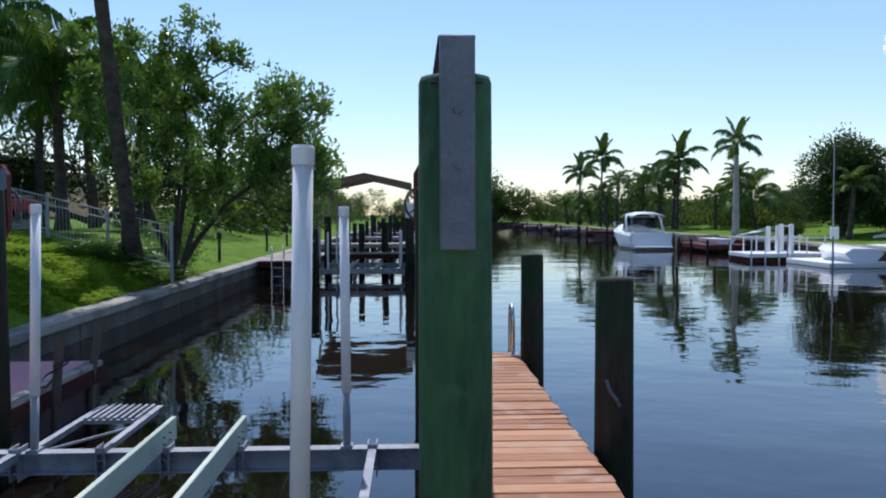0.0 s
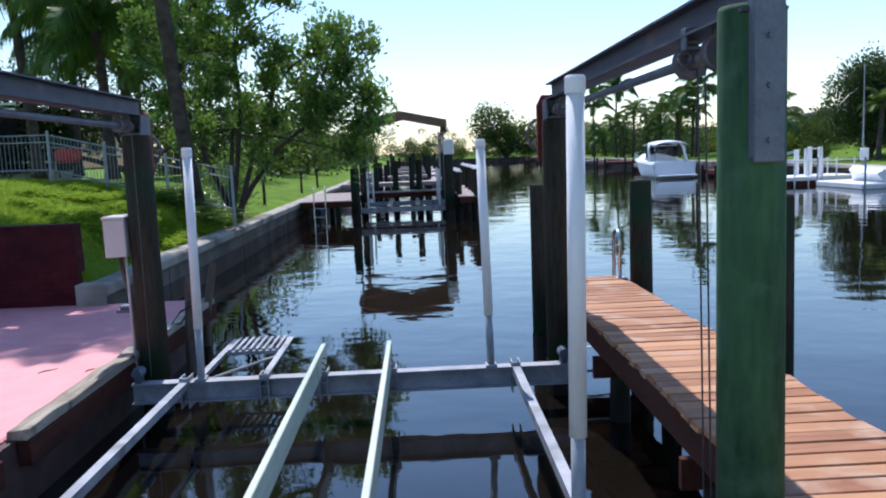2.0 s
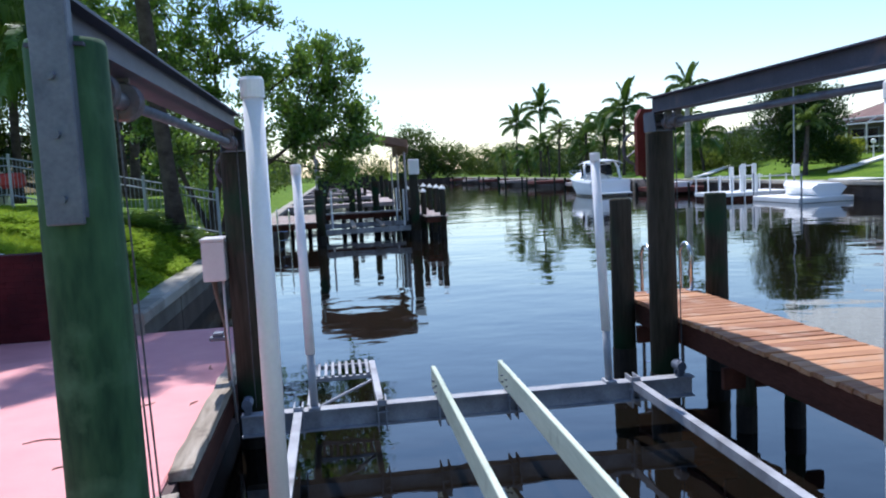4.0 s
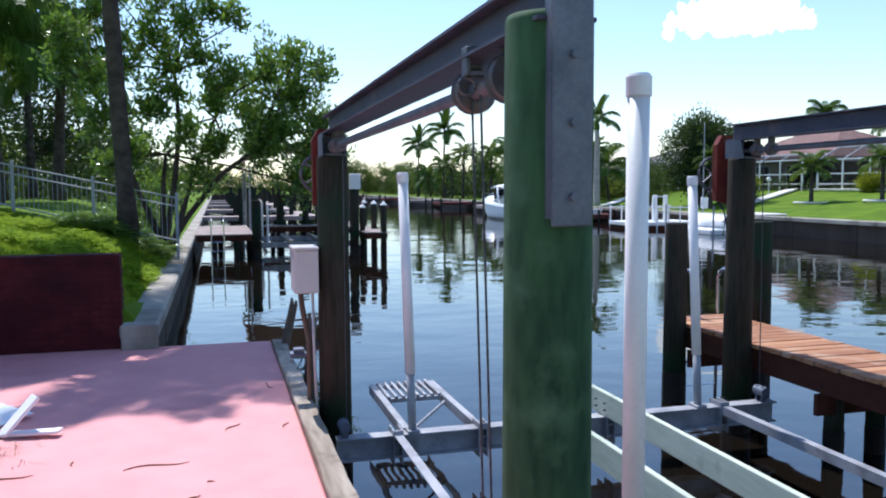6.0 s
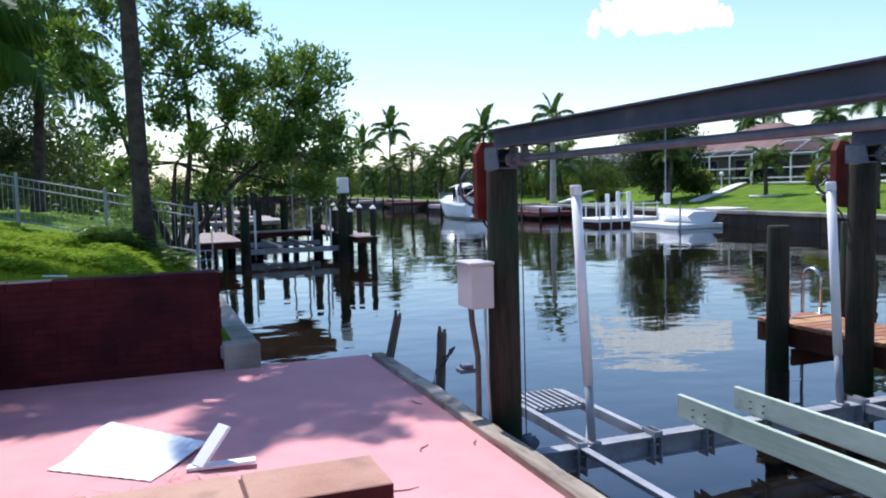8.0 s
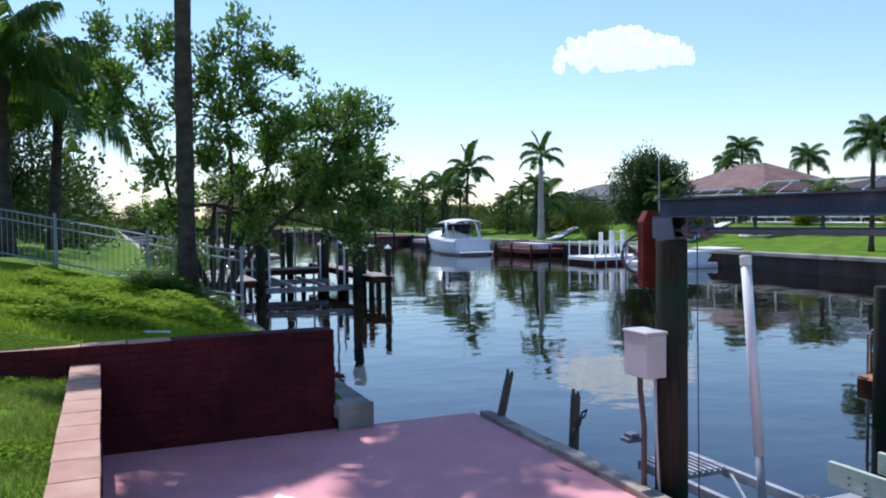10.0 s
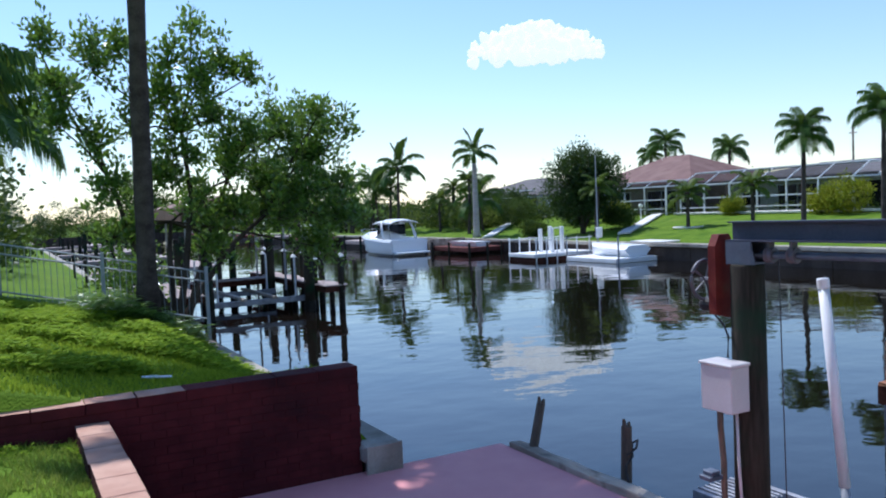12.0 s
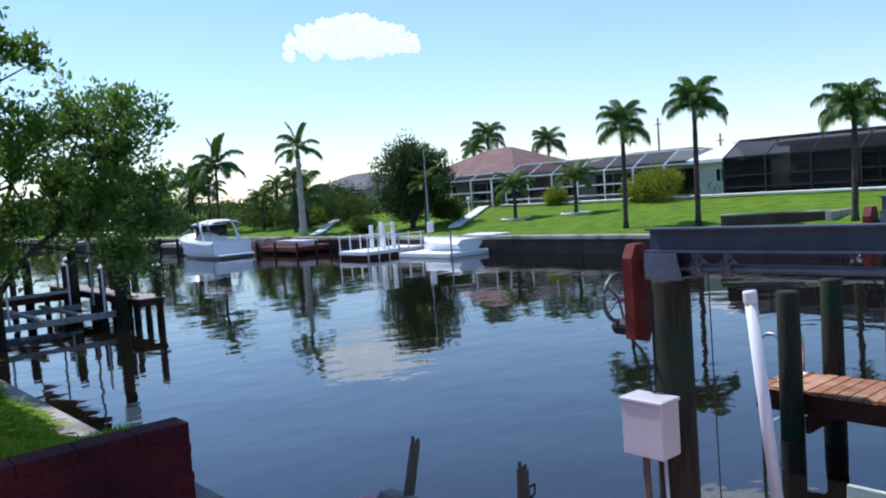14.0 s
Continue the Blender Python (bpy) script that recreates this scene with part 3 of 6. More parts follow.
for x in (1.63, 2.25):
    bk = thing("bunk", "long pale green timber bunk board on edge over the cradle", "bunk", (x, -2.2, -0.12), "bunks of the boat lift")
    bm = box(x - 0.022, x + 0.022, -4.75, -0.14, -0.118, 0.085, 0.006)
    held("board", bm, M_BUNK, bk)
    for y in (-4.15, -3.95, -0.53, -0.37):
        for z in (-0.06, 0.0):
            held("bolt", tube([(x - 0.045, y, z), (x + 0.045, y, z)], 0.008, 6), M_GALV, bk)
for x, s in ((0.42, 1), (3.40, -1)):
    g = thing("cradle_spacer", "thin aluminium angle joining the two cradle beams", "rail", (x, -2.2, -0.12), "cradle spacers")
    bm = box(x - 0.035, x + 0.035, -4.1, -0.50, -0.122, -0.114)
    add_box(bm, x + 0.027 * s - 0.008, x + 0.027 * s, -4.1, -0.50, -0.19, -0.122)
    held("angle", bm, M_ALU, g)

pf = thing("lift_platform", "small aluminium step platform with open slats on the cradle", "platform", (0.8, 0.4, -0.14))
for x in (0.52, 1.12):
    bm = box(x - 0.03, x + 0.03, -0.38, 1.12, -0.12, -0.112)
    add_box(bm, x - 0.03, x - 0.022, -0.38, 1.12, -0.2, -0.12)
    held("arm", bm, M_ALU, pf)
for y in (0.56, 1.06):
    held("cross_bar", box(0.55, 1.09, y, y + 0.04, -0.16, -0.12, 0.003), M_ALU, pf)
for i in range(8):
    x = 0.56 + i * 0.069
    held("slat", box(x, x + 0.03, 0.55, 1.12, -0.118, -0.094, 0.003), M_ALU, pf)
held("brace", tube([(0.55, -0.36, -0.16), (1.1, 0.5, -0.16)], 0.014, 6), M_ALU, pf)

for bx, by, tx, ty, top, spl in ((0.555, -0.45, 0.53, -0.265, 1.96, 0.36), (3.18, -0.45, 3.16, -0.32, 1.93, 0.36), (0.53, -4.05, 0.545, -4.02, 2.25, 0.55), (3.27, -4.05, 3.31, -4.0, 2.14, 0.52)):
    g = thing("guide_post", "white pvc guide post with a cap in a grey sleeve", "guide post", (bx, by, -0.12), "guide posts of the boat lift")
    def at(z):
        k = (z + 0.12) / (top + 0.12)
        return (bx + (tx - bx) * k, by + (ty - by) * k, z)
    held("sleeve", tube([at(-0.124), at(spl)], 0.034, 16), M_SLEEVE, g, "grey sleeve at the foot", True)
    held("pipe", tube([at(spl - 0.02), at(top - 0.075)], 0.041, 18), M_PVC, g, "", True)
    held("cap", tube([at(top - 0.08), at(top - 0.012), at(top)], [0.047, 0.047, 0.040], 18), M_PVC, g, "round white end cap")
    held("foot_bracket", box(bx - 0.05, bx + 0.05, by - 0.07, by + 0.07, -0.124, -0.10, 0.004), M_ALU, g)

# junction box on the far slab-side piling
jb = thing("junction_box", "pale grey electric box on the boat lift piling", "electric box", (-0.24, 0.03, 0.98))
held("body", box(-0.335, -0.137, -0.115, 0.19, 0.985, 1.335, 0.008), M_BOX, jb)
held("lid", box(-0.345, -0.132, -0.125, 0.20, 1.336, 1.362, 0.006), M_BOX, jb)
held("conduit", tube([(-0.18, -0.02, 0.985), (-0.175, -0.03, 0.5), (-0.15, -0.06, -0.3)], 0.012, 10), M_BOX, jb, "thin grey conduit", True)
held("conduit", tube([(-0.27, 0.06, 0.985), (-0.26, 0.07, 0.86), (-0.20, 0.1, 0.55), (-0.2, 0.1, -0.3)], 0.024, 10), M_STAKE, jb, "", True)
bm = box(-0.36, -0.22, 0.09, 0.21, 0.42, 0.455, 0.005)
add_box(bm, -0.33, -0.24, 0.10, 0.2, 0.455, 0.49, 0.006)
held("outlet_cover", bm, M_GALV, jb, "small grey outlet cover")

# ---- timber dock ----
dock = thing("timber_dock", "narrow timber dock with red-stained planks on pilings", "dock", (4.47, -2.4, WATER))
D0, D1 = 4.06, 4.88
held("stringer", box(D0 + 0.01, D0 + 0.06, -6.5, 1.62, 0.05, 0.278, 0.004), M_STRING, dock, "dark red side board")
held("stringer", box(D1 - 0.06, D1 - 0.01, -6.5, 1.62, 0.05, 0.278, 0.004), M_STRING, dock)
held("end_board", box(D0 + 0.06, D1 - 0.06, 1.57, 1.62, 0.05, 0.278, 0.004), M_STRING, dock)
for y in (-5.6, -3.2, -0.9, 1.05):
    held("cross_beam", box(D0 - 0.05, D1 + 0.05, y - 0.07, y - 0.02, -0.14, 0.048, 0.004), M_STRING, dock)
piling("dock_piling", 3.91, 1.12, 1.44, 0.125, M_PILED, "dark weathered piling at the end of the timber dock", "dock pilings")
piling("dock_piling", 5.005, 1.13, 1.44, 0.125, M_PILED, "dark weathered piling at the end of the timber dock", "dock pilings")
piling("dock_piling", 5.07, -2.08, 1.44, 0.13, M_PILED, "dark weathered piling at the side of the timber dock", "dock pilings")
for x, y in ((4.25, -0.9), (4.25, -3.2), (4.7, -3.2), (4.7, -0.9), (4.25, -5.6), (4.7, -5.6)):
    piling("dock_post", x, y, 0.04, 0.085, M_PILED, "short support post under the timber dock", "dock posts", wet=-0.3)
cleat = thing("dock_cleat", "grey metal cleat bolted to the dock piling", "cleat", (5.0, -2.2, 0.72))
held("horn", tube([(4.985, -2.222, 0.80), (5.0, -2.26, 0.73), (5.04, -2.265, 0.68), (5.07, -2.225, 0.63)], 0.011, 8), M_GALV, cleat)

lad = thing("dock_ladder", "stainless dock ladder with hooped handrails at the dock end", "ladder", (4.6, 1.7, DECK))
for x in (4.36, 4.84):
    pts = [(x, 1.42, DECK + 0.002), (x, 1.42, 0.72)] + [(p[0], p[1], p[2]) for p in arc((x, 1.56, 0.72), 0.14, math.pi, 0, 10, "yz")][1:] + [(x, 1.70, 0.3), (x, 1.70, -1.2)]
    held("handrail", tube(pts, 0.021, 10), M_CHROME, lad, "", True)
    held("base_plate", box(x - 0.05, x + 0.05, 1.36, 1.48, DECK, DECK + 0.012, 0.003), M_CHROME, lad)
for z in (-0.85, -0.55, -0.25, 0.05):
    held("rung", tube([(4.36, 1.70, z), (4.84, 1.70, z)], 0.02, 8), M_CHROME, lad)

# ---- brick walls round the slab ----
def block_mesh(name, sx, sy, sz, material, seed=0):
    """One brick or block, with slightly worn corners."""
    rnd = random.Random(seed)
    bm = box(-sx / 2, sx / 2, -sy / 2, sy / 2, 0, sz, 0.004)
    for v in bm.verts:
        v.co += Vector((rnd.uniform(-1, 1), rnd.uniform(-1, 1), rnd.uniform(-1, 1))) * 0.0022
    me = bpy.data.meshes.new(name)
    bm.to_mesh(me)
    bm.free()
    me.materials.append(material)
    return me


def cap_mesh(name, sx, sy, sz, seed, worn):
    """A cap block: red paint on the sides, the top worn to faded clay where worn."""
    me = block_mesh(name, sx, sy, sz, M_BRICK, seed)
    if worn:
        me.materials.append(M_CAP)
        for p in me.polygons:
            if p.normal.z > 0.4:
                p.material_index = 1
    return me


def brick_wall(name, label, x0, x1, y0, y1, top, cap_h, along, seed, base=0.0, red_to=0.0, mortar=None):
    """A wall of brick courses under a course of cap blocks, along x or y."""
    w = thing(name, label, "brick wall", kind="structure")
    ix = 0.012 if mortar else 0.0035
    part("core", box(x0 + ix, x1 - ix, y0 + ix, y1 - ix, base - 0.3, top - 0.012), mortar or M_MORTAR, w, "recessed mortar")
    length = (x1 - x0) if along == "x" else (y1 - y0)
    thick = (y1 - y0) if along == "x" else (x1 - x0)
    ch, bl, j = 0.076, 0.22, 0.009 if mortar else 0.004
    n = int(round((top - cap_h - base) / ch))
    ch = (top - cap_h - base) / n
    rnd = random.Random(seed)
    full = [block_mesh("brick", bl - j, thick, ch - j, M_BRICK, seed + k) for k in range(3)]
    half = block_mesh("brick", bl / 2 - j, thick, ch - j, M_BRICK, seed + 9)
    def put(me, u, z, nm="brick"):
        tw = rnd.uniform(-0.004, 0.004)
        m = pose(x0 + u, (y0 + y1) / 2 + tw, z) if along == "x" else pose((x0 + x1) / 2 + tw, y0 + u, z, 0, 0, 90)
        share(nm, me, m, w)
    for r in range(n):
        u = length
        odd = r % 2
        if odd:
            put(half, u - bl / 4 + rnd.uniform(-0.006, 0.006), base + r * ch + j / 2)
            u -= bl / 2
        while u > bl * 0.6:
            put(rnd.choice(full), u - bl / 2 + (0.01 * rnd.uniform(-1, 1) if u == length else 0), base + r * ch + j / 2)
            u -= bl
    cl = 0.42
    worn_caps = [cap_mesh("cap_block", cl - 0.01, thick + 0.015, cap_h - 0.004, seed + 20 + k, True) for k in range(2)]
    red_caps = [cap_mesh("cap_block", cl - 0.01, thick + 0.015, cap_h - 0.004, seed + 30 + k, False) for k in range(2)]
    u = length
    while u > 0.1:
        put(rnd.choice(red_caps if length - u < red_to else worn_caps), u - cl / 2, top - cap_h + 0.002, "cap_block")
        u -= cl
    return w


# white sheet and plank left on the slab
sheet = thing("white_sheet", "bent white corrugated plastic sheet lying on the slab", "sheet", (-2.9, 0.5, 0.0))
vs, fs = [], []
nx, ny = 40, 8
ax, bx_ = Vector((0.70, -0.55, 0)), Vector((0.42, 0.62, 0))
for j in range(ny + 1):
    for i in range(nx + 1):
        u, v = i / nx, j / ny
        p = Vector((-3.50, 0.30, 0.02)) + ax * u + bx_ * v
        p.z = 0.012 + 0.13 * smooth_step(0.15, 0.9, v) * (1 - 0.75 * u) + 0.003 * math.sin(i * math.pi / 2)
        vs.append(tuple(p))
for j in range(ny):
    for i in range(nx):
        a = j * (nx + 1) + i
        fs.append((a, a + 1, a + nx + 2, a + nx + 1))
so = raw("panel", vs, fs, M_BOARD, sheet)
so.matrix_parent_inverse = Matrix.Translation(-Vector(sheet.location))
sol = so.modifiers.new("thick", "SOLIDIFY")
sol.thickness = 0.006
pl = thing("white_plank", "white board propped up on the pile of sheets", "plank", (-2.5, -0.2, 0.0))
m = Matrix.Translation((-2.38, -0.10, 0.155)) @ Matrix.Rotation(radians(28), 4, "Z") @ Matrix.Rotation(radians(-46), 4, "Y")
held("board", box(-0.17, 0.17, -0.07, 0.07, -0.012, 0.012, 0.003, m), M_BOARD, pl)
m = Matrix.Translation((-2.32, -0.16, 0.03)) @ Matrix.Rotation(radians(-12), 4, "Z") @ Matrix.Rotation(radians(-3), 4, "Y")
held("board", box(-0.24, 0.24, -0.05, 0.05, -0.012, 0.012, 0.003, m), M_BOARD, pl)

# timber edge along the slab
def edge_beam(y0, y1, seed):
    rnd = random.Random(seed)
    e = thing("edge_timber", "rotten weathered timber curb along the slab edge", "timber curb", (-0.24, (y0 + y1) / 2, 0), "timber curbs")
    bm = box(-0.325, -0.175, y0, y1, -0.03, 0.055, 0.008)
    bmesh.ops.subdivide_edges(bm, edges=[ed for ed in bm.edges if abs((ed.verts[0].co - ed.verts[1].co).y) > 0.3], cuts=int((y1 - y0) / 0.07), use_grid_fill=True)
    for v in bm.verts:
        if v.co.z > 0:
            v.co.z += 0.02 * noise.noise((v.co.x * 9, v.co.y * 2.2, seed)) - 0.006
            v.co.x += 0.014 * noise.noise((v.co.y * 3.1, 4, seed))
    held("top_board", bm, M_GREYWOOD, e)
    bm = box(-0.262, -0.17, y0 + 0.02, y1 + 0.05, -0.22, -0.035, 0.006)
    held("side_board", bm, M_STRING, e)


edge_beam(-2.16, 3.0, 1)
edge_beam(-6.3, -2.55, 5)

# broken stakes
def stake(x, y, top, lx, ly, seed, label):
    s = thing("stake", label, "stake", (x - lx, y - ly, WATER), "broken stakes")
    rnd = random.Random(seed)
    bm = tube([(x - lx * 1.6, y - ly * 1.6, -1.6), (x - lx, y - ly, -0.1), (x, y, top - 0.06)], [0.055, 0.052, 0.048], 8, rough=0.2, seed=seed)
    tube([(x - 0.02, y, top - 0.07), (x - 0.022, y + 0.01, top + 0.01)], [0.026, 0.014], 6, bm)
    tube([(x + 0.024, y, top - 0.07), (x + 0.026, y - 0.01, top - 0.02)], [0.022, 0.012], 6, bm)
    held("shaft", bm, M_STAKE, s)
    return s


stake(-0.09, 2.70, 0.56, 0.13, -0.03, 2, "dark broken timber stake standing in the water")
s2 = stake(-0.03, 1.42, 0.575, 0.04, 0.02, 6, "grey split timber stake wound with an old rope")
rp = [(-0.09, 1.38, 0.12), (-0.13, 1.30, 0.05), (-0.2, 1.22, 0.07), (-0.13, 1.33, 0.18), (-0.02, 1.36, 0.24), (0.03, 1.42, 0.27), (0.07, 1.46, 0.33), (0.1, 1.42, 0.36), (0.04, 1.37, 0.31), (-0.08, 1.37, 0.26)]
held("rope", tube(rp, 0.011, 6), M_BLACK, s2, "black frayed rope")

# leaf litter on the slab
for i, (x, y, l, a) in enumerate(((-1.35, -1.1, 0.42, 12), (-0.85, -0.35, 0.20, 60), (-1.9, -0.9, 0.09, 100), (-1.1, -1.75, 0.10, 40), (-2.25, -1.1, 0.3, 20), (-1.0, -1.5, 0.05, 0), (-0.5, 0.9, 0.22, 110), (-0.45, -0.4, 0.14, 75))):
    tw = thing("dry_twig", "dry brown palm twig lying on the pink slab", "twig", (x, y, 0), "twigs on the slab")
    rnd = random.Random(i)
    d = Vector((math.cos(radians(a)), math.sin(radians(a)), 0))
    sdv = Vector((-d.y, d.x, 0))
    pts = [Vector((x, y, 0.006)) + d * l * (k / 5 - 0.5) + sdv * (0.10 * l * math.sin(k * 1.1)) for k in range(6)]
    held("stem", tube(pts, [0.003, 0.005, 0.006, 0.005, 0.004, 0.002], 5), M_TWIG, tw)

# low concrete block where the seawall cap ends
tagged(part("cap_end_block", box(-2.0, -1.60, 3.02, 3.05, -0.02, 0.285, 0.01), M_CONC), "broken end of the seawall cap", "concrete", kind="structure")

# leaf litter beside the sheet
rl = random.Random(21)
lv, lf = [], []
for k in range(240):
    x, y = rl.gauss(-2.74, 0.24), rl.gauss(-0.62, 0.2)
    a, l = rl.uniform(0, 6.28), rl.uniform(0.03, 0.16)
    d, n_ = Vector((math.cos(a), math.sin(a), 0)), Vector((-math.sin(a), math.cos(a), 0)) * rl.uniform(0.0015, 0.004)
    p, z = Vector((x, y, 0.004)), rl.uniform(0.002, 0.03)
    i0 = len(lv)
    lv += [tuple(p - n_), tuple(p + n_), tuple(p + d * l + n_ + Vector((0, 0, z))), tuple(p + d * l - n_ + Vector((0, 0, z)))]
    lf.append((i0, i0 + 1, i0 + 2, i0 + 3))
tagged(raw("leaf_litter", lv, lf, M_TWIG), "dry brown leaf litter swept against the white sheet", "litter", kind="stuff")

# ---- plants ----
def frond_mesh(name, length, pairs, droop, leaf, rise, seed, material, width=0.035, hang=0.5):
    """A feather palm leaf that starts at the origin and reaches out along x."""
    rnd = random.Random(seed)
    verts, faces = [], []
    pts = []
    a, p = rise, Vector((0, 0, 0))
    n = 14
    for i in range(n + 1):
        pts.append(p.copy())
        p += Vector((math.cos(a), 0, math.sin(a))) * length / n
        a -= droop / n * (0.5 + 1.0 * i / n)
    for i in range(n):
        w = 0.022 * length / 2.5 * (1 - i / n) + 0.004
        k = len(verts)
        for q, ww in ((pts[i], w), (pts[i + 1], w * 0.93)):
            verts += [tuple(q + Vector((0, -ww, 0))), tuple(q + Vector((0, ww, 0))), tuple(q + Vector((0, 0, -ww)))]
        faces += [(k, k + 1, k + 4, k + 3), (k + 1, k + 2, k + 5, k + 4), (k + 2, k, k + 3, k + 5)]
    for i in range(pairs):
        t = 0.14 + 0.86 * (i + 0.5) / pairs
        f = t * n
        i0 = min(int(f), n - 1)
        q = pts[i0].lerp(pts[i0 + 1], f - i0)
        d = (pts[i0 + 1] - pts[i0]).normalized()
        l = leaf * (0.35 + 0.65 * math.sin(math.pi * min(1, 0.15 + 0.80 * t))) * rnd.uniform(0.8, 1.1)
        for s in (-1, 1):
            out = (Vector((0, s, 0)) * 0.85 + d * 0.55 + Vector((0, 0, rnd.uniform(-0.15, 0.3)))).normalized()
            mid = q + out * l * 0.5
            tip = q + out * l * 0.92 + Vector((0, 0, -hang * l * rnd.uniform(0.7, 1.3)))
            side = d * width * (1 if s > 0 else -1)
            k = len(verts)
            verts += [tuple(q - side * 0.6), tuple(q + side * 0.6), tuple(mid + side), tuple(mid - side), tuple(tip)]
            faces += [(k, k + 1, k + 2, k + 3), (k + 3, k + 2, k + 4)]
    me = bpy.data.meshes.new(name)
    me.from_pydata(verts, [], faces)
    me.materials.append(material)
    return me


QUEEN = [frond_mesh("frond", 2.3, 58, d, 0.60, r, s, M_FROND, 0.026, 0.95) for s, (r, d) in enumerate(((1.5, 1.7), (1.2, 2.2), (0.8, 2.4), (0.25, 1.9)))]
ROYAL = [frond_mesh("frond", 2.1, 44, d, 0.52, r, s + 10, M_FROND, 0.045, 0.7) for s, (r, d) in enumerate(((1.5, 0.7), (1.0, 1.9), (0.6, 2.0), (0.1, 1.5)))]
SMALL = [frond_mesh("frond", 1.5, 24, d, 0.42, r, s + 20, M_FRONDB, 0.04, 0.7) for s, (r, d) in enumerate(((1.35, 1.5), (1.0, 1.8), (0.6, 1.8), (0.1, 1.4)))]
COCO = [frond_mesh("frond", 3.2, 46, d, 0.8, r, s + 30, M_FROND, 0.036, 0.6) for s, (r, d) in enumerate(((1.1, 1.7), (0.7, 1.7), (0.2, 1.5), (-0.3, 1.0)))]


def palm(base, hub, r0, r1, kinds, count, size, label, seed, bark=None, group="", bend=0.0, shaft=False):
    rnd = random.Random(seed)
    p = thing("palm_tree", label, "palm tree", base, group)
    b, h = Vector(base), Vector(hub)
    pts, rad = [], []
    n = 12
    for i in range(n + 1):
        t = i / n
        q = b.lerp(h, t)
        q.x += bend * math.sin(math.pi * t)
        pts.append(q - Vector((0, 0, 0.15 if i == 0 else 0)))
        rad.append(r0 * (1 - t) + r1 * t + (r0 * 0.45 if i == 0 else 0) + (0.015 if i % 2 else 0))
    held("trunk", tube(pts, rad, 12, rough=0.06, seed=seed), bark or M_PALMBARK, p, "", True)
    if shaft:
        held("crown_shaft", tube([h - Vector((0, 0, 0.05)), h + Vector((0, 0, 0.35 * size)), h + Vector((0, 0, 0.7 * size))], [r1 * 1.25, r1 * 1.1, r1 * 0.5], 10), M_FROND, p, "smooth green crown shaft", True)
        h = h + Vector((0, 0, 0.6 * size))
    else:
        held("boot", tube([h - Vector((0, 0, 0.25 * size)), h + Vector((0, 0, 0.1 * size)), h + Vector((0, 0, 0.3 * size))], [r1 * 1.1, r1 * 1.9, r1 * 0.6], 9, rough=0.3, seed=seed), M_BARK, p, "brown frond bases")
    for i in range(count):
        lvl = i / count
        me = kinds[min(3, int(lvl * 4))]
        s = size * rnd.uniform(0.85, 1.1)
        m = Matrix.Translation(h + Vector((0, 0, 0.1 * size * (1 - lvl)))) @ Matrix.Rotation(i * 2.399 + rnd.uniform(-0.25, 0.25), 4, "Z") @ Matrix.Rotation(rnd.uniform(-0.14, 0.14), 4, "Y") @ Matrix.Diagonal((s, s, s, 1))
        ob = share("frond", me, m, p)
        ob.matrix_parent_inverse = Matrix.Translation(-b)
    return p


def leaf_cloud(centres, per, spread, size, rnd, verts, faces, up=0.35, slim=0.42):
    """Sprays of single leaves round the given points."""
    for c, k in centres:
        for _ in range(int(per * k)):
            o = Vector((rnd.gauss(0, 1), rnd.gauss(0, 1), rnd.gauss(0, 1) * 0.8)) * spread * 0.55
            q = c + o
            d = (o.normalized() * 0.7 + Vector((rnd.uniform(-1, 1), rnd.uniform(-1, 1), rnd.uniform(-0.6, 1) + up))).normalized()
            s = d.cross(Vector((rnd.uniform(-1, 1), rnd.uniform(-1, 1), rnd.uniform(-1, 1)))).normalized()
            l = size * rnd.uniform(0.65, 1.25)
            w = l * slim
            nrm = d.cross(s)
            n = len(verts)
            verts += [tuple(q), tuple(q + d * l * 0.5 + s * w * 0.5 + nrm * l * 0.06), tuple(q + d * l), tuple(q + d * l * 0.5 - s * w * 0.5 + nrm * l * 0.06)]
            faces.append((n, n + 1, n + 2, n + 3))


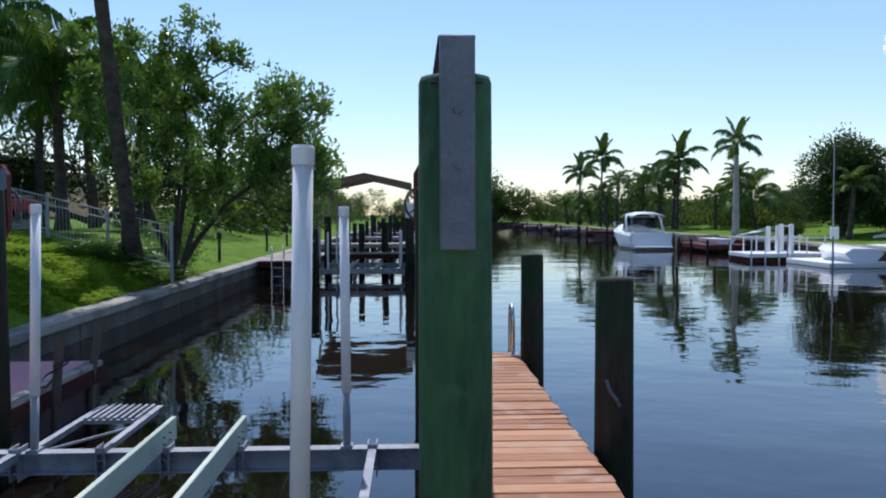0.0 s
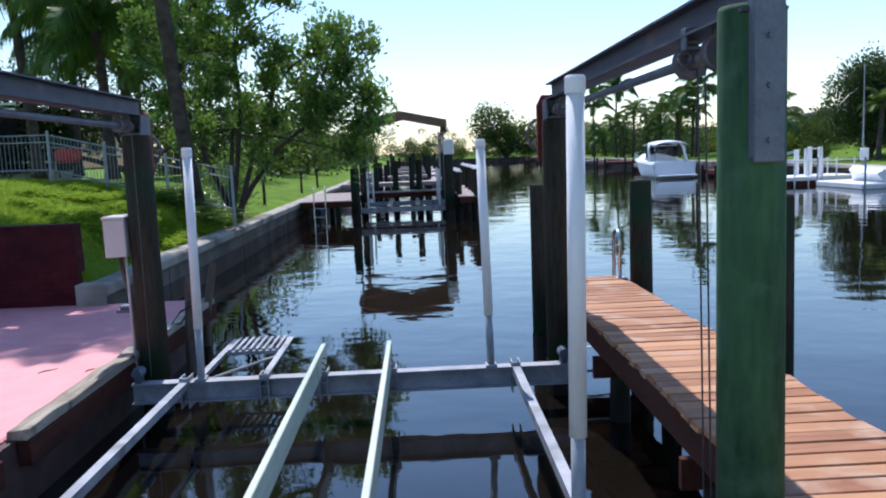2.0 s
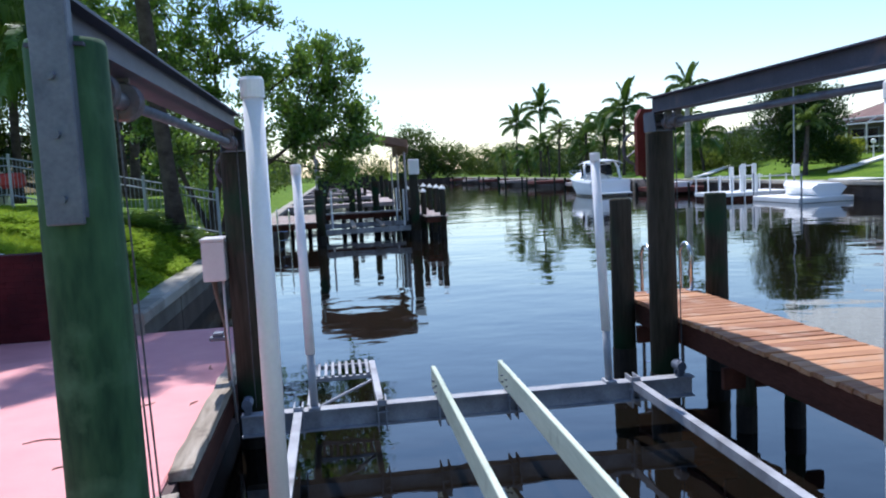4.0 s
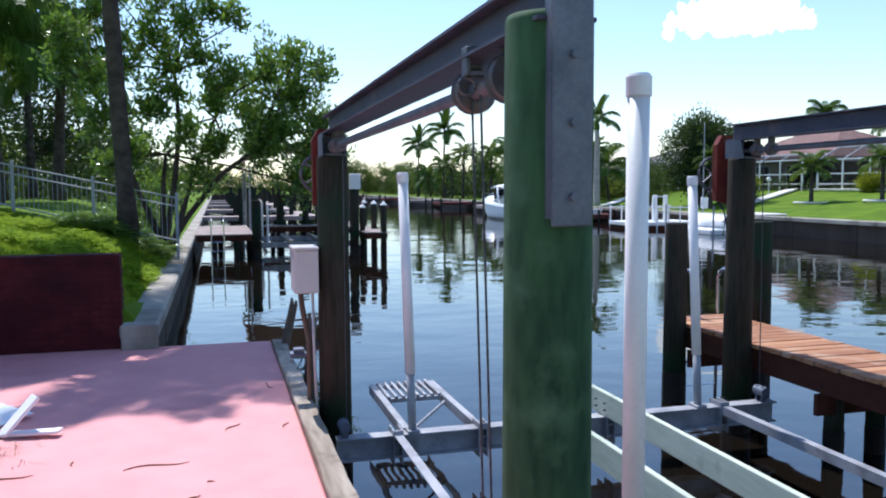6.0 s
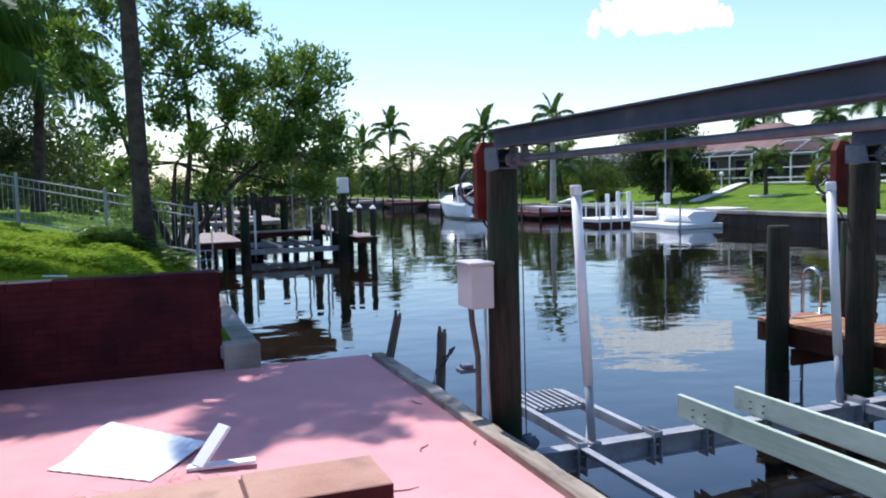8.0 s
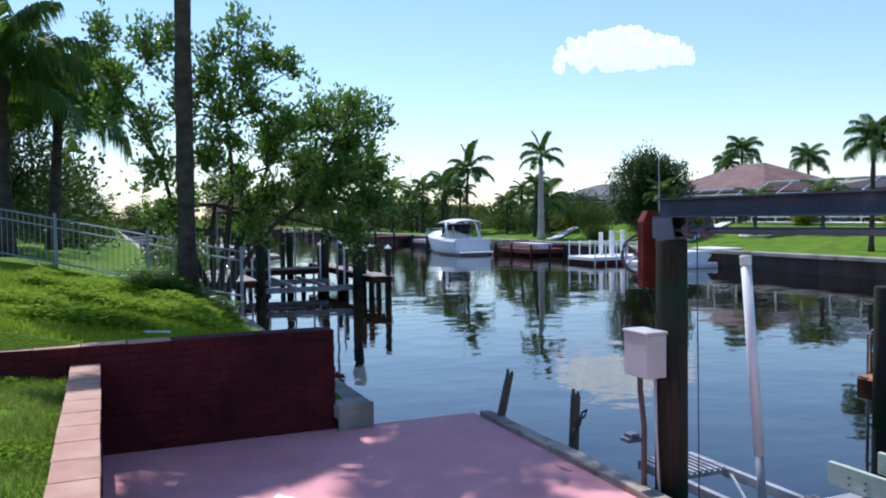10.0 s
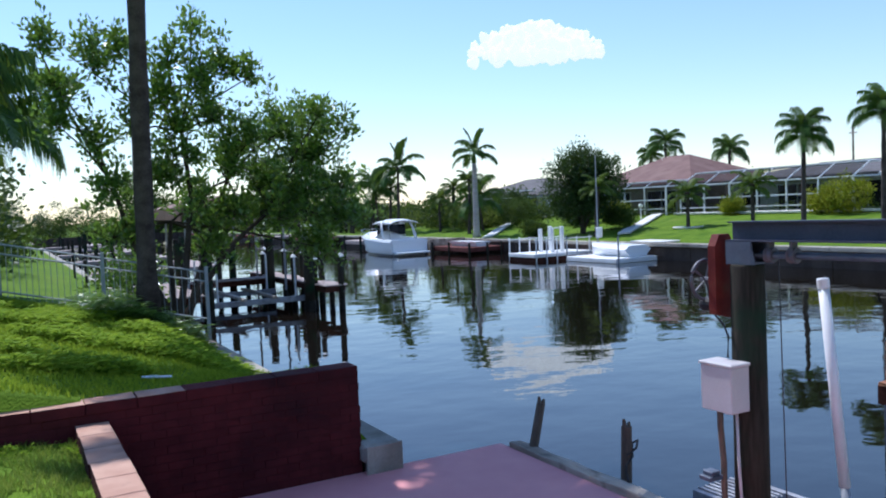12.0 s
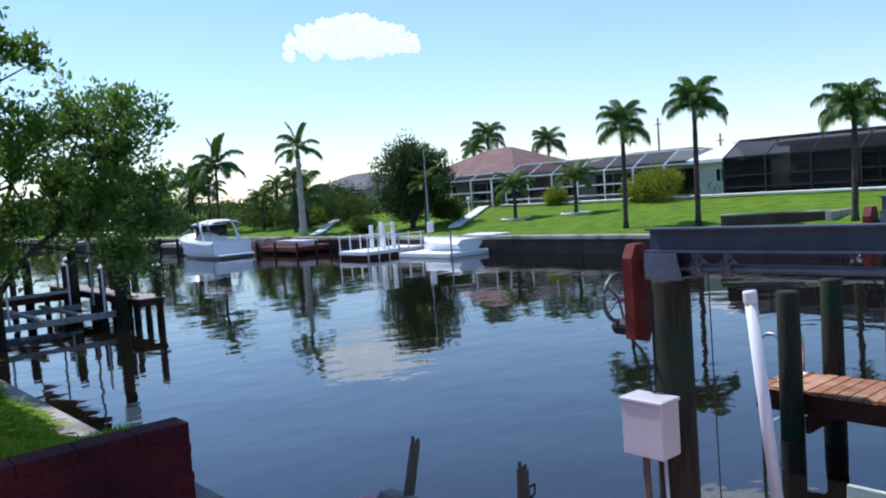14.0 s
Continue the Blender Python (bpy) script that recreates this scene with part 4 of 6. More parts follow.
def tree(name, base, lobes, label, seed, clusters, per, spread, size, leafmat, trunk_r, stems, category="tree", limb_len=1.0, group=""):
    """A tree with bent, tapering limbs that end in sprays of leaves; lobes are (centre, radii, weight)."""
    rnd = random.Random(seed)
    t = thing(name, label, category, base, group)
    b = Vector(base)
    bm = bmesh.new()
    ends = []
    tot = sum(l[2] for l in lobes)
    for c, r, w in lobes:
        c, r = Vector(c), Vector(r)
        joint = b.lerp(c, 0.55) + Vector((rnd.uniform(-.2, .2), rnd.uniform(-.2, .2), -0.15 * r.z))
        k1 = b + Vector((rnd.uniform(-.12, .12), rnd.uniform(-.12, .12), -0.1))
        tube([k1, k1.lerp(joint, 0.5) + Vector((rnd.uniform(-.15, .15), rnd.uniform(-.15, .15), 0.1)), joint, c], [trunk_r, trunk_r * 0.72, trunk_r * 0.5, trunk_r * 0.28], 8, bm, rough=0.12, seed=seed)
        for _ in range(int(clusters * w / tot)):
            while True:
                v = Vector((rnd.uniform(-1, 1), rnd.uniform(-1, 1), rnd.uniform(-1, 1)))
                if 0.12 < v.length < 1:
                    break
            v = v * (v.length ** -0.35)
            e = c + Vector((v.x * r.x, v.y * r.y, v.z * r.z))
            ends.append((e, rnd.uniform(0.5, 1.3)))
            if rnd.random() < 0.55:
                m = joint.lerp(c, rnd.uniform(0.2, 1.0))
                tube([m, m.lerp(e, 0.5) + Vector((rnd.uniform(-.15, .15), rnd.uniform(-.15, .15), 0.1)), e], [trunk_r * 0.2, trunk_r * 0.12, 0.008], 5, bm, caps=False)
            if rnd.random() < 0.35:
                top = e + Vector((rnd.uniform(-.25, .25), rnd.uniform(-.25, .25), spread * rnd.uniform(0.8, 1.7)))
                for q in range(3):
                    ends.append((e.lerp(top, (q + 1) / 3), 0.4 * (1 - q * 0.22)))
    held("trunk", bm, M_BARK, t, "forking brown limbs")
    verts, faces = [], []
    leaf_cloud(ends, per, spread, size, rnd, verts, faces)
    ob = raw("crown", verts, faces, leafmat, t)
    ob.matrix_parent_inverse = Matrix.Translation(-b)
    return t


# leaning palm by the water, and the leafy tree beside it
palm((-2.72, 11.65, 0.85), (-2.834, 9.2, 10.6), 0.175, 0.11, COCO, 34, 1.05, "tall leaning palm with a bare grey trunk on the bank", 3, bend=-0.04)
def ficus():
    """The many-stemmed tree on the bank: forked stems, separate sprays of leaves with sky between them."""
    rnd = random.Random(8)
    base = Vector((-1.95, 12.5, 0.5))
    t = thing("ficus_tree", "many-stemmed leafy green tree leaning out over the water", "tree", base)
    airy = ((-4.25, 5.8, .34), (-4.0, 5.2, .4), (-3.35, 5.5, .55), (-2.9, 5.95, .36), (-4.0, 4.45, .45), (-3.45, 4.1, .45), (-3.3, 3.2, .45), (-2.75, 4.4, .5),
            (-2.05, 5.7, .45), (-1.5, 6.3, .28), (-1.45, 5.3, .48), (-0.95, 5.7, .45), (-0.4, 5.5, .34), (-1.2, 4.6, .55), (-1.8, 3.8, .45), (-2.65, 2.5, .5), (-3.2, 2.3, .4), (-2.2, 4.9, .45), (-1.9, 4.4, .48), (-0.95, 3.5, .5), (-2.2, 3.4, .42))
    dense = ((-0.65, 4.1, .62), (0.3, 4.45, .65), (0.85, 4.65, .42), (1.5, 4.4, .34), (0.9, 3.8, .62), (1.5, 3.25, .5), (0.5, 3.0, .8), (1.3, 2.5, .65), (1.0, 1.9, .5),
             (-0.1, 3.3, .65), (0.0, 2.5, .55), (-0.95, 2.7, .5), (-1.5, 3.0, .4), (-1.1, 1.9, .42))
    hubs = [Vector((-3.1, 12.7, 3.4)), Vector((-1.75, 12.6, 4.4)), Vector((-0.9, 12.5, 3.4)), Vector((0.1, 12.7, 2.8)), Vector((-2.0, 12.9, 2.6))]
    wood = bmesh.new()
    for h in hubs:
        k = base + Vector((rnd.uniform(-.15, .15), rnd.uniform(-.15, .15), -0.1))
        bend = Vector((rnd.uniform(-.2, .2), rnd.uniform(-.2, .2), 0.15))
        tube([k, k.lerp(h, 0.3) + bend * 0.7, k.lerp(h, 0.65) + bend, h], [0.085, 0.065, 0.05, 0.036], 8, wood, rough=0.12, seed=4)
    ends = []
    for group, many in ((airy, 48), (dense, 68)):
        for x, z, r in group:
            for depth in ((-0.35,) if group is airy else (-0.6, 0.45)):
                c = Vector((x, 12.6 + depth + rnd.uniform(-0.4, 0.4), z))
                h = min(hubs, key=lambda q: (q - c).length + (2 if q.z > c.z + 0.8 else 0))
                mid = h.lerp(c, 0.5) + Vector((rnd.uniform(-.15, .15), rnd.uniform(-.15, .15), 0.08))
                tube([h, mid, c], [0.03, 0.021, 0.012], 6, wood, caps=False)
                for _ in range(max(5, int(many * r * r / (1 if group is airy else 2) + 4))):
                    d = Vector((rnd.gauss(0, 1), rnd.gauss(0, 1), rnd.gauss(0, 1))).normalized() * r * rnd.uniform(0.3, 1.75)
                    if rnd.random() < 0.45:
                        d = Vector((d.x * 0.6, d.y * 0.6, abs(d.z) * 1.5 + 0.08))
                    e = c + d
                    tube([c, c.lerp(e, 0.55) + Vector((0, 0, -0.03)), e], [0.009, 0.006, 0.003], 3, wood, caps=False)
                    n = rnd.randint(2, 4)
                    for q in range(n):
                        ends.append((c.lerp(e, 0.45 + 0.65 * q / n), rnd.uniform(0.7, 1.2)))
    held("trunk", wood, M_BARK, t, "forking brown stems")
    verts, faces = [], []
    leaf_cloud(ends, 14, 0.16, 0.13, rnd, verts, faces, 0.5, 0.5)
    ob = raw("crown", verts, faces, M_LEAF, t)
    ob.matrix_parent_inverse = Matrix.Translation(-base)


ficus()
tree("shrub", (-2.3, 14.6, 0.5), [((-2.6, 14.8, 1.2), (0.8, 0.8, 0.7), 1)], "low green shrub at the foot of the tree", 9, 40, 40, 0.3, 0.13, M_LEAF, 0.03, 3, "shrub")

# queen palms and trees behind the fence on the left bank
for i, (bx, by, hz, s) in enumerate(((-9.2, 18.0, 6.9, 1.35), (-6.4, 16.5, 5.4, 1.2), (-5.6, 20.5, 5.3, 1.1), (-7.4, 21.5, 5.9, 1.2), (-8.0, 29.0, 6.8, 1.1), (-10.5, 24.0, 6.6, 1.2))):
    palm((bx, by, 1.6), (bx + 0.25 * (i % 3 - 1), by - 0.2, hz), 0.17, 0.12, QUEEN, 22, s, "queen palm with drooping feathery fronds behind the fence", 40 + i, group="queen palms on the near bank")
tree("hedge_tree", (-9.5, 27.0, 1.6), [((-10.5, 27, 4.2), (2.6, 1.8, 2.2), 1), ((-13.5, 24, 3.6), (2.2, 1.8, 1.9), 1), ((-7.2, 31, 4.0), (2.0, 1.8, 2.2), 1)], "dark green trees behind the fence", 20, 260, 36, 0.55, 0.24, M_LEAFD, 0.14, 3)

# fence across the lawn and down to the water
fence = thing("fence", "white metal picket fence stepping down the lawn to the water", "fence", (-6.9, 13.6, 1.6))
pk = box(-0.0045, 0.0045, -0.0045, 0.0045, -1.03, -0.04)
pme = bpy.data.meshes.new("picket")
pk.to_mesh(pme)
pk.free()
pme.materials.append(M_FENCE)
for (xa, ya, za), (xb, yb, zb), bays in (((-6.9, 13.6, 2.75), (-1.72, 11.2, 1.68), 3), ((-6.9, 13.6, 2.75), (-17.5, 14.4, 2.85), 6)):
    a, b = Vector((xa, ya, za)), Vector((xb, yb, zb))
    turn = math.atan2(yb - ya, xb - xa)
    for i in range(bays + 1):
        p = a.lerp(b, i / bays)
        if i or bays == 3:
            held("post", box(p.x - 0.03, p.x + 0.03, p.y - 0.03, p.y + 0.03, p.z - 1.35, p.z + 0.05, 0.004), M_FENCE, fence)
    for drop in (0.06, 0.24, 0.95):
        dz = Vector((0, 0, -drop))
        held("rail", tube([a + dz, b + dz], 0.017, 4), M_FENCE, fence)
    n = int((b - a).length / 0.115)
    for k in range(1, n):
        p = a.lerp(b, k / n)
        ob = share("picket", pme, Matrix.Translation(p) @ Matrix.Rotation(turn, 4, "Z"), fence)
        ob.matrix_parent_inverse = Matrix.Translation(-Vector(fence.location))

# grass and weeds
def blades(name, label, n, region, h, seed, material, wide=0.008, keep=None, leafy=False):
    rnd = random.Random(seed)
    verts, faces = [], []
    x0, x1, y0, y1 = region
    made = 0
    while made < n:
        x, y = rnd.uniform(x0, x1), rnd.uniform(y0, y1)
        if keep and not keep(x, y, rnd):
            continue
        made += 1
        z = ground_z(x, y) - 0.01
        a = rnd.uniform(0, 6.283)
        hh = h * rnd.uniform(0.45, 1.25)
        lean = Vector((rnd.uniform(-1, 1), rnd.uniform(-1, 1), 0)) * hh * (0.7 if not leafy else 1.0)
        s = Vector((math.cos(a), math.sin(a), 0)) * wide
        q = Vector((x, y, z))
        k = len(verts)
        if leafy:
            c = q + Vector((0, 0, hh * rnd.uniform(0.3, 1)))
            verts += [tuple(c), tuple(c + lean * 0.5 + s * 2 + Vector((0, 0, 0.015))), tuple(c + lean), tuple(c + lean * 0.5 - s * 2 + Vector((0, 0, 0.015)))]
            faces.append((k, k + 1, k + 2, k + 3))
        else:
            m = q + lean * 0.35 + Vector((0, 0, hh * 0.6))
            verts += [tuple(q - s), tuple(q + s), tuple(m + s * 0.7), tuple(m - s * 0.7), tuple(q + lean + Vector((0, 0, hh)))]
            faces += [(k, k + 1, k + 2, k + 3), (k + 3, k + 2, k + 4)]
    return tagged(raw(name, verts, faces, material), label, "grass", kind="stuff")


blades("lawn_grass", "uneven green grass on the sloping bank", 42000, (-7.5, -2.0, 3.42, 16.0), 0.075, 1, M_GRASS, 0.007, lambda x, y, r: r.random() < 0.25 + 0.75 * smooth_step(13, 4, y))
blades("planter_grass", "patchy grass and weeds inside the brick planter", 26000, (-7.2, -4.62, -3.6, 3.13), 0.07, 2, M_DRYGRASS, 0.005, lambda x, y, r: noise.noise((x * 1.6, y * 1.6, 5)) > -0.12)
blades("bank_weeds", "broad-leaved bright green weeds on the bank", 19000, (-5.5, -1.95, 4.6, 12.8), 0.16, 3, M_WEED, 0.016, lambda x, y, r: noise.noise((x * 0.8, y * 0.8, 2)) > 0.05 - 0.25 * smooth_step(-3.2, -2.2, x), True)
blades("planter_weeds", "clover-like weeds between the grass", 5000, (-7.0, -4.62, -3.5, 3.1), 0.06, 4, M_WEED, 0.010, lambda x, y, r: noise.noise((x * 1.3, y * 1.3, 8)) > 0.12, True)
blades("tree_foot_weeds", "tall dark weeds round the foot of the palm", 5000, (-3.9, -1.95, 10.4, 13.4), 0.34, 5, M_LEAF, 0.02, None, True)
st = thing("white_stick", "short white plastic stick lying in the grass", "stick", (-3.75, 4.3, 1.05))
held("bar", box(-0.16, 0.16, -0.02, 0.02, 0, 0.02, 0.004, Matrix.Translation((-3.75, 4.3, ground_z(-3.75, 4.3) + 0.045)) @ Matrix.Rotation(radians(-35), 4, "Z")), M_BOARD, st)

# ---- neighbour's dock on the left bank ----
nd = thing("neighbour_dock", "sun-bleached timber dock on dark pilings along the next plot", "dock", (1.5, 24, WATER))
def deck_of(parent, x0, x1, y0, y1, z, along="x", w=0.145):
    """Planks laid side by side over a dark frame."""
    held("frame", box(x0 + 0.05, x1 - 0.05, y0 + 0.05, y1 - 0.05, z - 0.24, z - 0.042), M_STRING, parent, "dark timber frame")
    n = int(((y1 - y0) if along == "x" else (x1 - x0)) / w)
    me = bpy.data.meshes.new("plank")
    bm = box(0, (x1 - x0) if along == "x" else w - 0.01, 0, (w - 0.01) if along == "x" else (y1 - y0), -0.04, 0, 0.004)
    bm.to_mesh(me)
    bm.free()
    me.materials.append(M_DOCKGREY)
    for i in range(n):
        ob = share("plank", me, pose(x0, y0 + i * w, z + 0.003 * (i % 3)) if along == "x" else pose(x0 + i * w, y0, z + 0.003 * (i % 3)), parent)
        ob.matrix_parent_inverse = Matrix.Translation(-Vector(parent.location))


deck_of(nd, -1.6, 0.25, 20.6, 26.6, 0.30)
deck_of(nd, 0.25, 3.9, 25.6, 26.6, 0.30, "y")
deck_of(nd, 3.95, 4.75, 20.3, 29.5, 0.30)
for x, y, top, r in ((0.35, 20.7, 1.40, 0.16), (3.65, 20.9, 1.75, 0.17), (0.35, 25.2, 1.8, 0.15), (3.65, 25.2, 1.8, 0.15), (1.6, 26.7, 1.5, 0.13), (2.6, 26.7, 1.55, 0.14)):
    piling("dock_piling", x, y, top, r, M_PILED, "dark piling of the neighbouring boat lift", "neighbour pilings")
for y in (20.4, 22.4, 24.4, 26.6, 29.3):
    piling("dock_piling", 4.62 if y > 21 else 4.57, y, 1.20, 0.105, M_PILED, "dark dock piling with a white cone cap", "capped pilings", cap=True)
for y in (21.4, 23.6, 27.5):
    piling("dock_piling", 4.02, y, 1.1, 0.10, M_PILED, "dark dock piling with a white cone cap", "capped pilings", cap=True)
for x, y in ((-1.0, 20.8), (-0.3, 20.8), (-0.8, 23.5), (-0.2, 26.2), (1.2, 25.7), (2.9, 25.7), (4.3, 20.6), (4.3, 25.0), (4.3, 28.5)):
    piling("dock_post", x, y, 0.06, 0.09, M_PILED, "short dark post under the neighbouring dock", "neighbour posts", wet=-0.3)
for y in (21.3, 24.6):
    nb = thing("cradle_beam", "aluminium cradle beam of the neighbouring boat lift", "beam", (2, y, -0.2), "neighbour cradle")
    held("beam", box(0.40, 3.6, y - 0.06, y + 0.06, -0.22, -0.04, 0.005), M_ALU, nb)
for x in (1.5, 2.5):
    nb = thing("bunk", "weathered bunk of the neighbouring boat lift", "bunk", (x, 23, -0.04), "neighbour cradle")
    held("board", box(x - 0.07, x + 0.07, 20.9, 25.0, -0.038, 0.05, 0.005), M_GREYWOOD, nb)
for x in (0.75, 3.3):
    for y in (21.3, 24.6):
        nb = thing("guide_post", "thin white guide post of the neighbouring lift", "guide post", (x, y, -0.04), "neighbour guide posts")
        held("pipe", tube([(x, y, -0.05), (x, y, 1.25)], 0.035, 8), M_PVC, nb)
nl = thing("dock_ladder", "pale metal ladder on the neighbouring dock", "ladder", (-0.9, 20.5, -0.7))
for x in (-1.1, -0.7):
    held("rail", tube([(x, 20.53, -0.7), (x, 20.53, 0.75), (x, 20.63, 0.82), (x, 20.75, 0.75), (x, 20.75, 0.3)], 0.022, 8), M_CHROME, nl)
for z in (-0.55, -0.25, 0.05):
    held("rung", tube([(-1.1, 20.53, z), (-0.7, 20.53, z)], 0.02, 6), M_CHROME, nl)
nb = thing("junction_box", "white electric box on the neighbouring lift piling", "electric box", (3.7, 21.0, 1.75))
held("body", box(3.5, 3.85, 20.72, 21.05, 1.752, 2.28, 0.02), M_WHITE, nb)
can = thing("boat_canopy", "brown fabric boat canopy with a low gable", "canopy", (1.9, 25, 2.5))
for x0, x1, z0, z1 in ((0.1, 1.95, 3.05, 3.44), (1.95, 3.72, 3.44, 3.05)):
    bm = prism([(x0, z0), (x1, z1), (x1, z1 - 0.05), (x0, z0 - 0.05)], 23.0, 30.5)
    held("roof_panel", bm, M_CANOPY, can)
for x, s in ((0.10, 1), (3.70, -1)):
    held("side_skirt", box(x - 0.02, x + 0.02, 23.0, 30.5, 2.55, 3.0), M_CANOPY, can)
bm = prism([(0.12, 2.76), (1.95, 3.18), (3.70, 2.76), (3.70, 3.0), (1.95, 3.385), (0.12, 3.0)], 22.97, 22.998)
held("gable_skirt", bm, M_CANOPY, can)
for x in (0.25, 3.58):
    for y in (23.2, 26.8, 30.2):
        held("leg", tube([(x, y, -1.5 if y > 26 else 0.0), (x, y, 2.6)], 0.04, 8), M_ALU, can)

# lamp bollards and docks further down the left bank
for i in range(5):
    y0 = 36 + i * 13
    fd = thing("far_dock", "dark timber dock further along the near bank", "dock", (0.5, y0, WATER), "docks down the canal")
    held("deck", box(-1.6, 4.2, y0, y0 + 1.4, 0.1, 0.32, 0.02), M_DOCKGREY, fd)
    held("finger", box(3.2, 4.3, y0 + 1.42, y0 + 8, 0.1, 0.32, 0.02), M_DOCKGREY, fd)
    rr = random.Random(i)
    for x, y in ((0.3, y0), (2.2, y0), (4.2, y0), (4.2, y0 + 4), (4.2, y0 + 8), (0.3, y0 + 5), (3.2, y0 + 4)):
        held("post", tube([(x, y - 0.12, -2), (x, y - 0.12, rr.uniform(1.0, 1.9))], 0.13, 10), M_PILED, fd)
for y in (19.0, 27.5, 33.0):
    lb = thing("bollard_lamp", "short dark garden lamp post on the near bank", "lamp", (-2.5, y, 0.4), "garden lamps")
    held("post", tube([(-2.5, y, ground_z(-2.5, y) - 0.05), (-2.5, y, 1.1)], 0.05, 8), M_BLACK, lb)
    held("head", tube([(-2.5, y, 1.1), (-2.5, y, 1.14), (-2.5, y, 1.3), (-2.5, y, 1.36)], [0.06, 0.09, 0.09, 0.03], 10), M_BLACK, lb)

# ---- far bank ----
def hip_roof(x0, x1, y0, y1, eave, ridge, over=0.5, thick=0.14, hip=None):
    """A hipped roof whose ridge runs along the longer side."""
    x0, x1, y0, y1 = x0 - over, x1 + over, y0 - over, y1 + over
    bm = bmesh.new()
    h = hip if hip else min(x1 - x0, y1 - y0) / 2
    cx, cy = (x0 + x1) / 2, (y0 + y1) / 2
    if (x1 - x0) < (y1 - y0):
        r = [(cx, y0 + h, ridge), (cx, y1 - h, ridge)]
        tops = [(0, 1, 4), (1, 2, 5, 4), (2, 3, 5), (3, 0, 4, 5)]
    else:
        r = [(x0 + h, cy, ridge), (x1 - h, cy, ridge)]
        tops = [(3, 0, 4), (0, 1, 5, 4), (1, 2, 5), (2, 3, 5, 4)]
    vs = [bm.verts.new(p) for p in ((x0, y0, eave), (x1, y0, eave), (x1, y1, eave), (x0, y1, eave), *r)]
    lo = [bm.verts.new(p) for p in ((x0, y0, eave - thick), (x1, y0, eave - thick), (x1, y1, eave - thick), (x0, y1, eave - thick))]
    for f in tops:
        bm.faces.new([vs[i] for i in f])
    for i in range(4):
        bm.faces.new((vs[i], vs[(i + 1) % 4], lo[(i + 1) % 4], lo[i]))
    bm.faces.new(lo)
    bmesh.ops.recalc_face_normals(bm, faces=bm.faces)
    return bm


def house(name, label, x0, x1, y0, y1, base, eave, ridge, wallmat, roofmat, windows, face="x", ribs=True):
    """A one-storey house; windows are (start, end, low, high, is_door) along the side that faces the canal."""
    h = thing(name, label, "house", ((x0 + x1) / 2, (y0 + y1) / 2, base))
    xf = x0 if face == "x" else x1
    held("wall", box(x0, x1, y0, y1, base - 0.6, eave - 0.15), wallmat, h)
    held("roof", hip_roof(x0, x1, y0, y1, eave, ridge), roofmat, h, "tiled hip roof")
    held("fascia", box(x0 - 0.53, x1 + 0.53, y0 - 0.53, y1 + 0.53, eave - 0.2, eave - 0.142), M_WHITE, h, "white eave board")
    s = -1 if face == "x" else 1
    for a, b, lo, hi, door in windows:
        w = held("door" if door else "window", box(min(xf, xf + s * 0.03), max(xf, xf + s * 0.03), a, b, lo, hi), M_TINT, h, "dark glass")
        bm = bmesh.new()
        xa, xb = min(xf, xf + s * 0.07), max(xf, xf + s * 0.07)
        for q in ((a - 0.08, a, lo, hi), (b, b + 0.08, lo, hi), (a - 0.08, b + 0.08, hi, hi + 0.08), (a - 0.08, b + 0.08, lo - 0.08, lo), ((a + b) / 2 - 0.03, (a + b) / 2 + 0.03, lo, hi)):
            add_box(bm, xa, xb, *q)
        fr = part("frame", bm, M_WHITE, w)
    return h


def cage(name, label, x0, x1, y0, y1, base, eave, top, frame_mat, screen, bay=1.9, flat=0.35, r=0.05):
    """A screened patio enclosure with a sloping, flat-topped frame."""
    c = thing(name, label, "screen enclosure", (x0, (y0 + y1) / 2, base))
    n = max(2, int((y1 - y0) / bay))
    xm = x0 + (x1 - x0) * flat
    for i in range(n + 1):
        y = y0 + (y1 - y0) * i / n
        held("post", box(x0 - r, x0 + r, y - r, y + r, base - 0.3, eave, 0.0), frame_mat, c)
        held("rafter", tube([(x0, y, eave), (xm, y, top), (x1, y, top)], r * 0.9, 5), frame_mat, c)
    for z in (base + 0.45, base + 1.1, eave):
        held("rail", box(x0 - r * 0.8, x0 + r * 0.8, y0, y1, z - r * 0.8, z + r * 0.8), frame_mat, c)
    for x, z in ((xm, top), ((xm + x1) / 2, top)):
        held("purlin", box(x - r, x + r, y0, y1, z - r, z + r), frame_mat, c)
    for y in (y0, y1):
        held("end_rail", box(x0, x1, y - r * 0.7, y + r * 0.7, eave - r, eave + r), frame_mat, c)
    bm = bmesh.new()
    for q in (((x0, y0, base), (x0, y1, base), (x0, y1, eave), (x0, y0, eave)), ((x0, y0, eave), (x0, y1, eave), (xm, y1, top), (xm, y0, top)), ((xm, y0, top), (xm, y1, top), (x1, y1, top), (x1, y0, top)),
              ((x0, y0, base), (x0, y0, eave), (x1, y0, eave), (x1, y0, base)), ((x0, y1, base), (x0, y1, eave), (x1, y1, eave), (x1, y1, base))):
        bm.faces.new([bm.verts.new(p) for p in q])
    held("screen", bm, screen, c, "dark insect screen")
    return c


